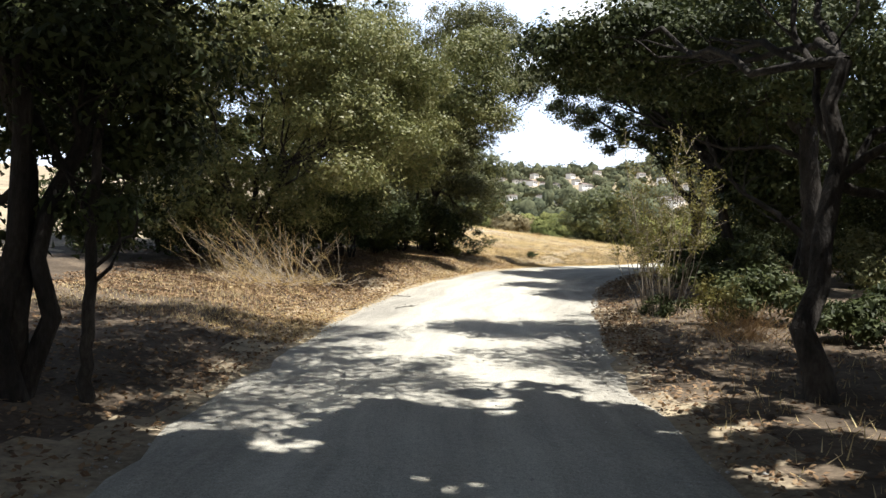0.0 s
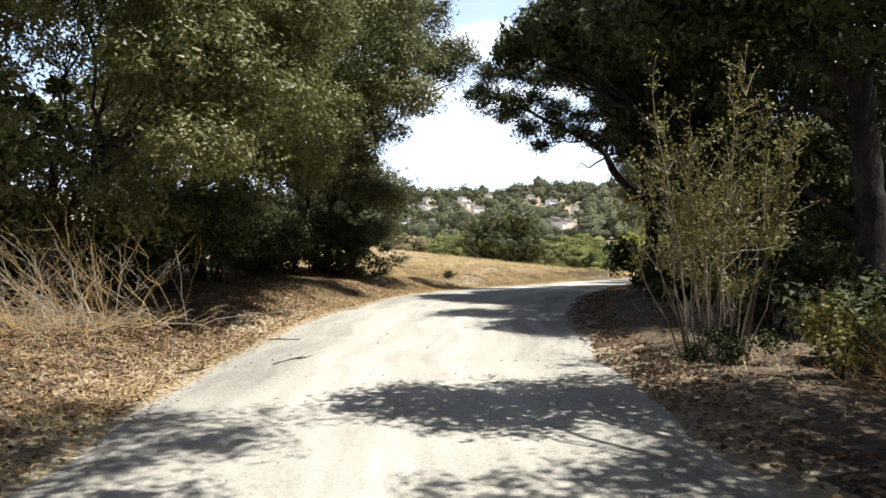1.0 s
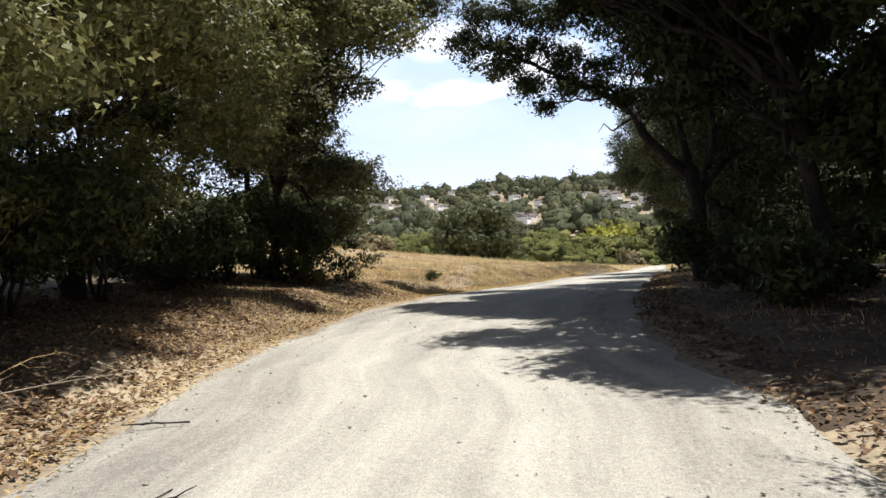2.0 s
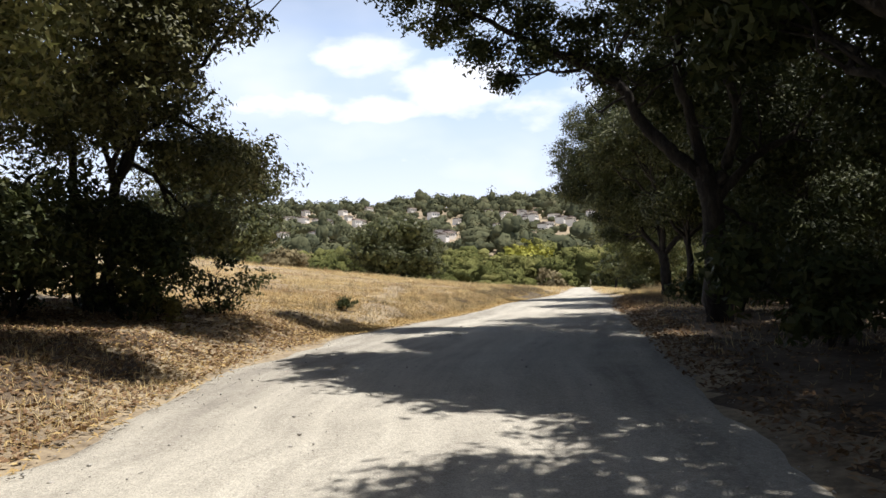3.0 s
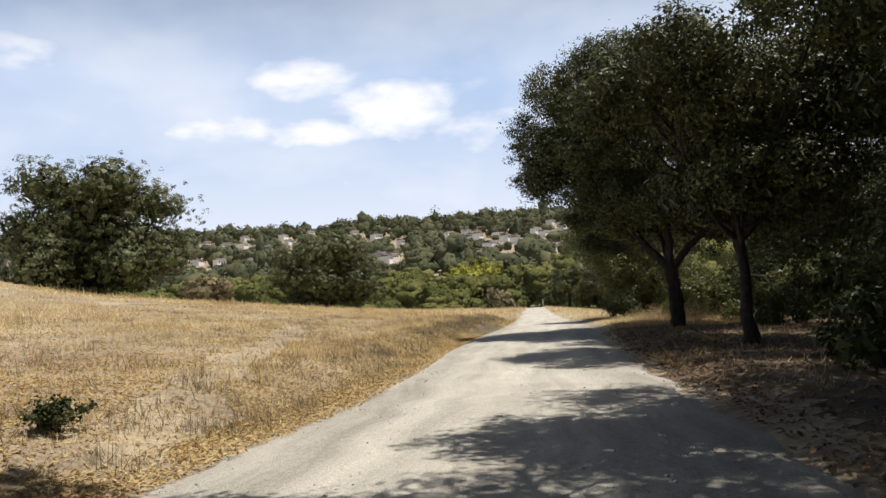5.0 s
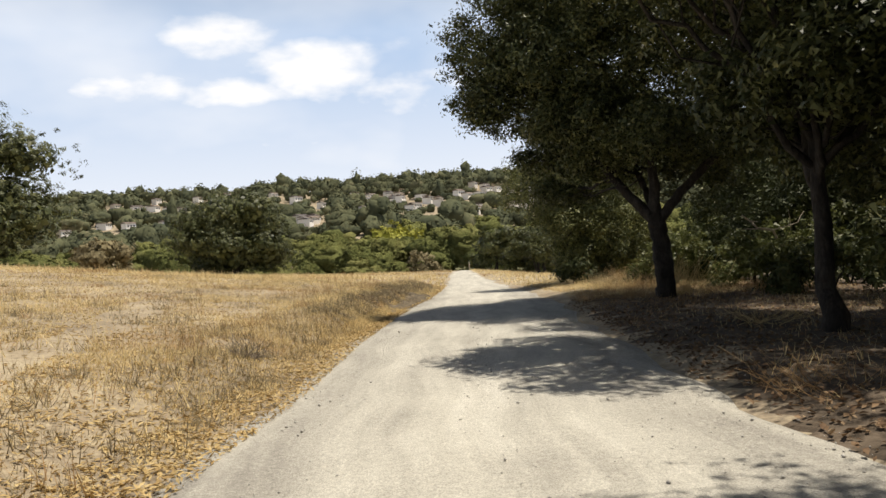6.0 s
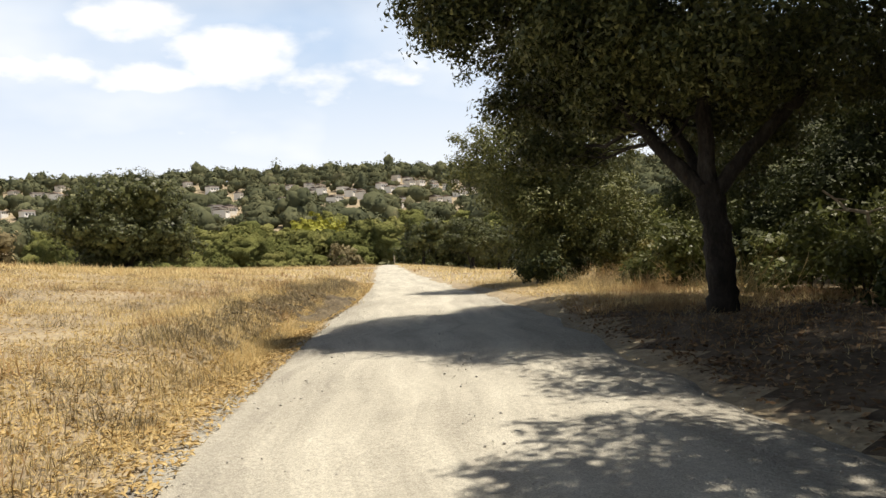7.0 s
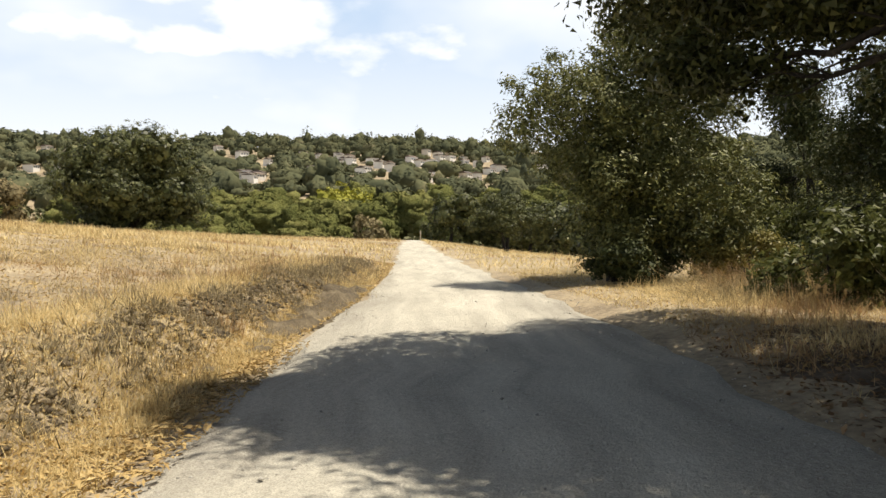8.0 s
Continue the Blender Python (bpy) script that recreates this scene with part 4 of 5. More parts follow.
tree("oak_tree", "large round-crowned dark oak with a bare grey trunk", on(20.8, 46.6), [],
     [(-1.1, 4.2, 6.0, 1.9, 1.9, 1.7), (-0.5, 2.6, 6.9, 2.4, 2.4, 2.2), (-1.9, 2.2, 7.3, 2.1, 2.1, 1.7), (-2.4, 2.3, 5.7, 2.0, 2.0, 1.5), (-0.9, 0.9, 8.3, 2.3, 2.3, 1.8), (0.3, 0.0, 7.9, 2.9, 2.9, 2.3), (-2.2, 1.0, 6.1, 1.7, 1.7, 1.5), (-1.6, -0.6, 7.4, 2.0, 2.0, 1.6), (-2.5, 2.1, 8.3, 1.6, 1.6, 1.3), (-1.3, 1.1, 9.2, 1.7, 1.7, 1.0), (-3.3, 2.6, 6.7, 1.3, 1.3, 1.2), (-3.2, 2.6, 5.2, 1.2, 1.2, 1.0), (-0.8, -1.4, 3.9, 1.7, 1.6, 1.0), (0.2, -0.2, 4.2, 1.8, 1.8, 0.9), (1.9, 0.5, 3.7, 1.5, 1.5, 1.0), (-1.9, 0.6, 4.4, 1.6, 1.6, 1.1), (2.8, -0.8, 5.4, 2.9, 2.8, 2.4), (-1.4, 0.6, 6.0, 2.2, 2.2, 1.9), (-0.2, -2.2, 5.6, 2.3, 2.2, 2.0), (2.6, 1.6, 3.4, 1.8, 1.8, 1.4), (-0.4, 1.4, 4.7, 2.2, 2.2, 1.3), (1.0, 3.4, 5.2, 2.2, 2.2, 1.7), (2.4, -3.4, 6.2, 2.4, 2.4, 1.5), (3.6, -5.6, 6.4, 2.2, 2.2, 1.4), (-1.0, 0.8, 3.9, 1.6, 1.6, 1.1), (0.9, -1.0, 3.8, 1.7, 1.7, 1.1), (2.6, -2.2, 3.8, 1.8, 1.8, 1.4), (1.4, 4.6, 4.4, 1.6, 1.6, 1.2), (1.2, 3.2, 4.3, 1.5, 1.5, 1.0), (2.4, 4.2, 4.7, 1.6, 1.6, 1.1), (0.2, 4.0, 4.9, 1.4, 1.4, 1.0), (3.2, 2.6, 4.6, 1.6, 1.6, 1.2), (-1.2, 3.4, 3.9, 1.0, 1.0, 0.7), (-1.0, 3.1, 3.1, 0.8, 0.8, 0.6), (-0.7, 2.6, 2.9, 0.8, 0.8, 0.5), (-0.6, 2.4, 3.6, 0.9, 0.9, 0.5), (-0.2, 1.7, 3.4, 0.9, 0.9, 0.5)], 256000, 0.08, M_MID, 19, gap=0.13,
     arms=[("trunk", ((0.05, 0.0, -0.3), (0.02, 0.0, 0.4), (0.0, 0.0, 1.3), (-0.05, 0.1, 2.1)), 0.265, 0.21),
           ("limb", ((-0.05, 0.1, 1.9), (-0.5, 0.6, 2.7), (-0.9, 1.2, 3.7), (-1.5, 1.8, 4.9), (-2.0, 2.2, 6.2)), 0.15, 0.04),
           ("limb", ((-0.03, 0.05, 1.9), (0.5, -0.4, 2.7), (1.2, -0.9, 3.5), (2.1, -1.5, 4.6), (2.8, -2.4, 5.6)), 0.14, 0.04),
           ("limb", ((-0.05, 0.1, 2.0), (0.1, 0.2, 3.2), (-0.2, 0.1, 4.6), (0.1, 0.2, 6.8)), 0.16, 0.05),
           ("limb", ((-0.05, 0.1, 2.0), (0.4, 1.0, 3.1), (0.7, 2.2, 4.2), (0.6, 3.4, 5.4)), 0.11, 0.03)])
tree("oak_tree", "olive oak with low skirts and several stems", on(26.8, 58.0), [((-0.6, 0.1, 1.8), 0.14), ((0.5, 0.2, 2.0), 0.13), ((0.1, -0.5, 1.6), 0.10)],
     [(-0.79, 0.47, 4.11, 2.29, 2.29, 2.05), (1.11, -0.32, 5.45, 2.37, 2.37, 1.9), (-0.71, -0.63, 2.29, 1.34, 1.34, 1.26), (1.58, -1.26, 2.37, 2.05, 2.05, 1.74), (3.0, 0.63, 4.11, 2.05, 2.05, 2.05), (0.16, -0.47, 1.26, 1.74, 1.58, 0.95), (-0.4, -0.71, 0.95, 1.03, 1.03, 0.79), (1.42, -1.42, 1.03, 1.42, 1.26, 0.87), (2.69, -0.79, 1.26, 1.42, 1.42, 1.11), (0.32, 0.16, 3.32, 2.05, 2.05, 1.9)], 92000, 0.084, M_DRY_OAK, 20, gap=0.16)


# ---- the wood behind the roadside trees ----
def wood_tree(place, w, h, seed, mat, label, near):
    rng = np.random.default_rng(seed)
    ls = [(rng.uniform(-0.28, 0.28) * w, rng.uniform(-0.28, 0.28) * w, h * z, w * rng.uniform(0.24, 0.34), w * rng.uniform(0.24, 0.34), h * rng.uniform(0.15, 0.22)) for z in (0.22, 0.38, 0.5, 0.62, 0.72, 0.8)]
    tree("oak_tree", label, place, [((0.05 * w, 0, h * 0.45), 0.03 * w)], ls, 24000 if near else 6500, 0.10 if near else 0.22, mat, seed, group="wood beside the track", clump=0.6, per=36)


# Oaks around the start, one in the track, are unseen, added for shade.
WOOD = [(9.0, -3.0), (9.0, 4.5), (15.5, 8.0), (16.5, 12.5), (18.0, 17.0), (14.6, 20.5), (12.6, 25.0), (16.5, 23.5), (13.6, 30.5), (17.4, 28.5), (16.4, 33.4), (19.4, 33.0), (20.4, 37.0), (24.6, 38.6), (29.5, 41.5), (31.5, 45.0), (34.0, 48.5), (36.0, 52.0), (30.4, 50.0),
        (35.0, 55.8), (38.5, 60.5), (5.2, -5.5), (-5.0, -6.5), (-9.5, 2.5), (-10.5, 9.0), (1.0, -9.0)]
NEAR_WOOD = ((24.6, 38.6), (30.4, 50.0), (20.4, 37.0), (16.5, 12.5), (13.6, 30.5), (29.5, 41.5), (31.5, 45.0), (34.0, 48.5), (35.0, 55.8), (38.5, 60.5), (16.4, 33.4), (19.4, 33.0), (17.4, 28.5), (16.5, 23.5), (12.6, 25.0))
for k, (x, y) in enumerate(WOOD):
    wood_tree(on(x, y), 6.2 + 1.2 * math.sin(k * 2.1), 7.6 + 1.3 * math.sin(k * 1.3), 40 + k, M_OAK, "dark evergreen oak in the wood beside the track, some added unseen for shade", (x, y) in NEAR_WOOD)


UNDER = [(7.6, 9.0, 1.7, 1.0), (8.4, 11.8, 1.8, 1.1), (6.6, 16.0, 2.0, 1.7), (7.6, 21.0, 2.3, 1.8), (8.6, 24.5, 2.2, 1.7), (11.6, 27.2, 2.2, 1.6), (12.4, 31.0, 2.4, 1.9), (16.2, 35.4, 2.4, 1.6), (19.0, 37.6, 3.0, 2.6), (21.6, 40.2, 3.0, 2.6), (23.0, 41.8, 3.0, 2.4), (18.0, 34.6, 3.0, 2.6), 
         ]
UNDER += [(23.5, 44.2, 2.2, 1.7), (25.4, 47.8, 2.4, 1.9), (26.6, 51.5, 2.2, 1.7), (31.5, 55.8, 2.6, 1.9), (33.5, 58.6, 2.6, 2.0), (8.0, 6.0, 2.2, 1.8), (7.0, 2.0, 2.0, 1.6), (29.2, 52.6, 2.4, 2.0), (30.4, 54.0, 2.6, 2.4), (27.2, 50.4, 2.2, 1.8), (32.2, 56.6, 3.0, 2.8), (28.4, 51.0, 3.0, 3.0), (35.6, 60.4, 3.2, 2.8), (28.0, 47.6, 3.0, 2.8), (30.6, 50.2, 3.0, 3.0)]
# The oak-dark leaves of most bushes carry part of the shade below the trees.
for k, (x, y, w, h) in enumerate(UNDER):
    bush("bush", "leafy green undergrowth bush in the shade of oaks" if k % 3 == 1 and k > 8 else "dark leafy undergrowth bush added to deepen the shade below the oaks", on(x, y), w * 1.15, h, 2800, 0.115, M_GREEN if k % 3 == 1 and k > 8 else M_OAK, 70 + k, group="undergrowth beside the track")
for k, (x, y) in enumerate(((24.4, 46.2), (26.4, 45.6), (25.6, 51.4))):
    bush("bush", "fresh green leafy bush behind the oak's trunk", on(x, y), 2.6, 2.2, 4500, 0.10, M_GREEN, 160 + k, group="green bushes behind the oak")
bush("bush", "sunlit olive shrub beside the oak", on(28.3, 55.4), 2.2, 1.9, 9000, 0.075, M_SHRUB, 90)
tree("seedling_oak", "low leafy seedling oak on the bank", on(1.2, 31.7), [((-0.5, 0.1, 0.6), 0.02), ((0.4, 0.1, 0.5), 0.02), ((0.0, -0.2, 0.7), 0.02)],
     [(0.0, 0.0, 0.45, 0.75, 0.6, 0.4), (-0.6, 0.2, 0.75, 0.5, 0.5, 0.35), (0.6, -0.2, 0.6, 0.5, 0.4, 0.35), (0.1, 0.1, 0.15, 0.6, 0.5, 0.2), (0.2, 0.0, 1.0, 0.4, 0.4, 0.3)], 2400, 0.062, M_OAK, 91, clump=0.13, per=10, gap=0.5)
for k, (x, y, w, h) in enumerate(((12.2, 12.6, 2.8, 2.2), (13.4, 15.6, 3.0, 2.6), (12.4, 19.0, 2.6, 2.2), (14.2, 23.0, 3.0, 2.4))):
    bush("bush", "sunlit olive bush behind the roadside oaks", on(x, y), w, h, 4200, 0.10, M_SHRUB if k % 2 else M_DUSK, 170 + k, group="sunlit bushes behind the oaks")
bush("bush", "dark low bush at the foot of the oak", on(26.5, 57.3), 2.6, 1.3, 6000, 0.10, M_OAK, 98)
# Two dark bushes put in where there is little but shade.
bush("bush", "dark low bush added to deepen the shade beside the shrub", on(6.2, 13.2), 2.2, 1.5, 5000, 0.09, M_OAK, 99)
bush("bush", "dark low bush added to deepen the shade beside the sapling", on(6.6, 10.6), 1.5, 0.9, 4000, 0.09, M_OAK, 100)
bush("bush", "little dark weed bush at the track's edge", on(4.15, 34.9), 0.6, 0.36, 1200, 0.045, M_OAK, 92)
bush("bush", "little dark weed bush on the bank", on(0.3, 30.3), 0.7, 0.6, 1400, 0.05, M_SHRUB, 93)
bush("bush", "low dark bush in the shade at the track's edge", on(-2.6, 27.0), 1.8, 1.2, 5000, 0.07, M_OAK, 94)


# ---- trees of the field and the valley ----
def far_tree(name, label, place, w, h, count, leaf, mat, seed, category="tree", lobes=9, group=""):
    rng = np.random.default_rng(seed)
    ls = []
    for k in range(lobes):
        a, r = rng.uniform(0, 6.28), rng.uniform(0.1, 0.30) * w
        zz = rng.uniform(0.10, 0.72)
        s = w * rng.uniform(0.19, 0.27)
        ls.append((r * math.cos(a) * (1.25 - 0.5 * zz), r * math.sin(a) * (1.25 - 0.5 * zz), h * zz, s, s, h * rng.uniform(0.17, 0.24)))
    ls.append((0, 0, h * 0.46, w * 0.38, w * 0.38, h * 0.40))
    top = tree(name, label, place, [((0.03 * w, 0, h * 0.4), 0.028 * w)], ls, count, leaf, mat, seed, category=category, clump=leaf * 2.4, per=24, gap=0.2, twigs=2, group=group, facing=1.6)
    if count > 3000:
        ls = np.array(ls)
        k = rng.integers(0, len(ls), count // 9)
        q = rng.standard_normal((len(k), 3))
        q /= np.linalg.norm(q, axis=1)[:, None]
        v, f = leaves(ls[k, :3] + q * ls[k, 3:] * rng.uniform(0.2, 0.66, (len(k), 1)), q + rng.standard_normal(q.shape) * 0.3, leaf * 3.4, rng, 0.8)
        piece("inner_foliage", mesh_of("inner_foliage", v, f, mat), top)
    return top


far_tree("oak_tree", "round dark green oak alone in the dry field", on(22.6, 111.0), 15.4, 10.4, 84000, 0.16, M_MID, 31, lobes=26)
far_tree("oak_tree", "tall dark green oak on the rise of the field", on(0.0, 95.5), 16.5, 14.0, 84000, 0.16, M_MID, 32, lobes=26)
tree("oak_tree", "small round oak on a short stem beside the track", on(46.0, 89.7), [((0.1, 0.1, 2.2), 0.16), ((-0.4, 0.0, 2.0), 0.09)],
     [(0.0, 0.0, 3.2, 2.2, 2.2, 1.5), (-1.7, 0.4, 2.7, 1.5, 1.5, 1.1), (1.7, -0.4, 2.6, 1.4, 1.4, 1.1), (0.6, -1.2, 2.3, 1.3, 1.3, 1.0), (-0.7, -1.0, 2.2, 1.3, 1.3, 1.0), (-0.6, 0.6, 4.0, 1.5, 1.5, 0.9), (0.8, 0.5, 3.9, 1.4, 1.4, 0.9), (-2.4, 0.8, 2.1, 0.9, 0.9, 0.7), (0.1, 0.2, 1.6, 1.0, 1.0, 0.6)], 15000, 0.13, M_MID, 33, gap=0.14)
for k, (x, y, w, h) in enumerate(((67.5, 133.0, 10, 8.5), (73.0, 128.0, 10, 8.5), (80.0, 131.0, 10, 8.0), (88.0, 133.0, 11, 8.5), (58.5, 99.0, 8, 6.5), (66.0, 101.0, 9, 7.0), (52.0, 87.0, 7, 5.5))):
    far_tree("oak_tree", "dark rounded oak on the far side of the grass", on(x, y), w, h, 12000, 0.22, M_MID, 34 + k, group="oaks beyond the grass")


# ---- the valley and the far hill ----
def polar(az, rho):
    a = radians(az)
    return 10 + rho * math.sin(a), 40 + rho * math.cos(a)


def lump_tree(name, label, place, w, h, mat, seed, group="", spray=1000, leaf=0.62):
    rng = np.random.default_rng(seed)
    top = thing(name, place, label, "tree", group)
    v, f = tube(bent((0, 0, -0.4), (0.1, 0, h * 0.45), rng, 6, 0.2), np.linspace(0.035, 0.02, 6) * w, 6, 0.1, rng)
    piece("trunk", mesh_of("trunk", v, f, M_BARK, True), top)
    n = 9
    a, zz = rng.uniform(0, 6.28, n), np.linspace(0.2, 0.82, n)
    r = w * 0.30 * np.sqrt(np.clip(1 - ((zz - 0.35) / 0.6) ** 2, 0.05, 1)) * rng.uniform(0.5, 1.1, n)
    c = np.stack([r * np.cos(a), r * np.sin(a), h * zz], 1)
    s = np.stack([w * rng.uniform(0.17, 0.27, n), w * rng.uniform(0.17, 0.27, n), h * rng.uniform(0.17, 0.25, n)], 1)
    v, f = lumps(np.r_[c, [[0, 0, h * 0.45]]], np.r_[s, [[w * 0.33, w * 0.33, h * 0.34]]], rng, 0.26)
    crown = piece("crown", mesh_of("crown", v, f, mat), top)
    k = rng.integers(0, n, spray)
    q = rng.standard_normal((spray, 3))
    q /= np.linalg.norm(q, axis=1)[:, None]
    v, f = leaves(c[k] + q * s[k] * rng.uniform(0.85, 1.22, (spray, 1)), q + rng.standard_normal(q.shape) * 0.5 + (0, 0, 0.3), leaf, rng, 0.9, 3)
    piece("leaf_sprays", mesh_of("leaf_sprays", v, f, mat), crown)
    return top


def build_valley():
    rng = np.random.default_rng(5)
    kinds = []
    for k in range(7):
        x, y = polar(-14 + 10 * k, 168 + 9 * (k % 3))
        kinds.append(lump_tree("valley_tree", "rounded green tree in the valley", on(x, y), 9.0, 7.6, M_VALLEY, 120 + k, "trees of the valley"))
    for k in range(260):
        az, rho = rng.uniform(-24, 62), 142 + 225 * rng.random() ** 1.1
        x, y = polar(az, rho)
        if math.hypot(x - 118, y - 289) < 16 or math.hypot(x - 72, y - 171) < 10:
            continue
        s = rng.uniform(0.8, 1.35) * (0.95 if rho < 175 else 1.5)
        m = Matrix.LocRotScale(on(x, y), Euler((0, 0, rng.uniform(0, 6.28))), None)
        ob = copy_thing(kinds[k % 7], m)
        cap = (rho * (0.026 if abs(az - 23.3) < 3.4 and rho < 285 else 0.047) * rng.uniform(0.6, 1.0) + 1.3 - gz(x, y)) / 7.6
        ob.scale = (s, s, min(s * rng.uniform(0.75, 1.15), max(cap, 0.5)))
    far_tree("willow_tree", "yellow-green tree among the valley's trees", on(117, 288), 25.0, 18.0, 5000, 0.7, M_YELLOW, 130)
    far_tree("pale_tree", "faded tan tree at the field's edge", on(11.2, 148.0), 10.0, 8.8, 6000, 0.32, M_TAN, 131)
    far_tree("pale_tree", "grey half-bare tree in the valley", on(72, 171), 9.0, 8.5, 900, 0.4, M_TAN, 132)
    lump_tree("cypress_tree", "tall dark pointed tree below the hill", on(polar(6.4, 420)[0], polar(6.4, 420)[1]), 9.0, 24.0, M_WOOD_FAR, 133)
    lump_tree("pine_tree", "broad dark tree below the hill", on(polar(21.5, 400)[0], polar(21.5, 400)[1]), 19.0, 21.0, M_WOOD_FAR, 134)


HOUSES = []


def build_houses():
    rng = np.random.default_rng(9)
    # bearing and height above the horizon, in degrees, of the houses that stand out
    seen = [(2.8, 4.9), (5.6, 5.2), (5.0, 4.7), (8.5, 5.2), (9.0, 5.4), (10.6, 5.5), (8.9, 4.8), (14.0, 5.2), (15.9, 3.3), (16.8, 3.2), (16.3, 3.0), (20.2, 4.9), (21.0, 4.5), (21.5, 4.7), (22.7, 4.8), (23.2, 4.3),
            (23.7, 4.6), (24.5, 3.4), (25.4, 4.4), (26.0, 4.2), (26.8, 4.0), (30.6, 4.6), (30.0, 4.3), (32.6, 3.2), (34.8, 3.8), (35.3, 3.7), (36.1, 3.3), (1.9, 3.6), (28.4, 4.4), (7.2, 4.4)]
    seen += [(rng.uniform(-12, 46), rng.uniform(3.0, 5.2)) for _ in range(52)]
    reach = np.arange(430.0, 985.0, 5.0)
    spots = []
    for az, up in seen:
        px, py = polar(az, reach)
        angle = np.degrees(np.arctan((ground(px, py) + 2 - 1.3) / reach))
        spots.append((az, float(reach[np.argmin(np.abs(angle - up))])))
    for k, (az, rho) in enumerate(spots):
        x, y = polar(az, rho)
        w, d, h = rng.uniform(6, 11), rng.uniform(5, 8), rng.uniform(2.8, 4.8)
        HOUSES.append((x, y))
        z = gz(x, y) + 1.5
        top = thing("house", (x, y, z), "pale hillside house with a low gabled roof", "house", "houses on the hillside")
        top.rotation_euler = (0, 0, radians(rng.uniform(15, 60)))
        bm = bmesh.new()
        bmesh.ops.create_cube(bm, size=1)
        bmesh.ops.transform(bm, verts=bm.verts, matrix=Matrix.Translation((0, 0, h / 2 - 2)) @ Matrix.Diagonal((w, d, h + 4, 1)))
        me = bpy.data.meshes.new("wall")
        bm.to_mesh(me), bm.free()
        me.materials.append(M_WALL)
        piece("wall", me, top)
        r = rng.uniform(0.7, 1.6)
        e = 0.6
        v = [(-w / 2 - e, -d / 2 - e, h), (w / 2 + e, -d / 2 - e, h), (w / 2 + e, d / 2 + e, h), (-w / 2 - e, d / 2 + e, h), (-w / 2 - e, 0, h + r), (w / 2 + e, 0, h + r)]
        me = bpy.data.meshes.new("roof")
        me.from_pydata(v, [], [(0, 1, 5, 4), (2, 3, 4, 5), (0, 4, 3), (1, 2, 5), (3, 2, 1, 0)])
        me.materials.append(M_ROOF)
        piece("roof", me, top)
        for i in (-1, 0, 1):
            bm = bmesh.new()
            bmesh.ops.create_cube(bm, size=1)
            bmesh.ops.transform(bm, verts=bm.verts, matrix=Matrix.Translation((i * w * 0.3, -d / 2, h * 0.55)) @ Matrix.Diagonal((w * 0.14, 0.2, h * 0.28, 1)))
            me = bpy.data.meshes.new("window")
            bm.to_mesh(me), bm.free()
            me.materials.append(M_PANE)
            piece("window", me, top)


def build_far_woods():
    rng = np.random.default_rng(6)
    n = 5000
    az, rho = rng.uniform(-30, 66, n), 330 + 640 * rng.random(n) ** 0.75
    x, y = 10 + rho * np.sin(np.radians(az)), 40 + rho * np.cos(np.radians(az))
    z = ground(x, y)
    w = 3.2 + 6.8 * rng.random(n) ** 1.6
    h = w * rng.uniform(1.0, 1.7, n) + 1.5
    crest = np.degrees(np.arctan((z + h * 0.95 - 1.3) / rho))
    keep = np.hypot(x - 164, y - 691) > 26
    keep &= ~((np.abs(az - np.degrees(np.arctan2(154, 651))) < 2.0) & (rho < 670) & (rho > 560))
    for hx, hy in HOUSES:
        ha, hr = math.degrees(math.atan2(hx - 10, hy - 40)), math.hypot(hx - 10, hy - 40)
        foot = math.degrees(math.atan((gz(hx, hy) + 2.2) / hr))
        half = np.degrees((5.5 + 0.8 * w) / hr)
        keep &= ~((np.abs(az - ha) < half) & (rho < hr + 9) & (crest > foot)) | (rng.random(n) < 0.06)
    x, y, rho, z, w, h = (q[keep] for q in (x, y, rho, z, w, h))
    tall = rng.random(len(x)) < 0.06
    h[tall] *= 1.5
    w[tall] *= 0.8
    h[rho > 820] *= 1.15
    near = rho < 680
    parts = []
    for m, k in ((near, 2), (~near, 1)):
        v, f = lumps(np.stack([x, y, z + h * 0.45], 1)[m], np.stack([w, w, h * 0.5], 1)[m] * 0.8, rng, 0.32, k)
        parts.append((v, f))
    m = np.repeat(np.arange(len(x)), np.where(near, 95, 40))
    q = rng.standard_normal((len(m), 3))
    q /= np.linalg.norm(q, axis=1)[:, None]
    q[:, 2] = np.where(q[:, 2] < -0.2, -q[:, 2], q[:, 2])
    at = np.stack([x, y, z + h * 0.45], 1)[m] + q * np.stack([w, w, h * 0.5], 1)[m] * rng.uniform(0.72, 1.12, (len(m), 1))
    parts.append(leaves(at, q * 1.6 + rng.standard_normal(q.shape) * 0.4, w[m] * np.where(near, 0.21, 0.30)[m], rng, 0.9, 3))
    v, f = joined(parts)
    tagged(piece("hillside_woods", mesh_of("hillside_woods", v, f, M_WOOD_FAR)), "dark green woods covering the far hillside", "woods", kind="stuff")


build_valley()
build_houses()
build_far_woods()


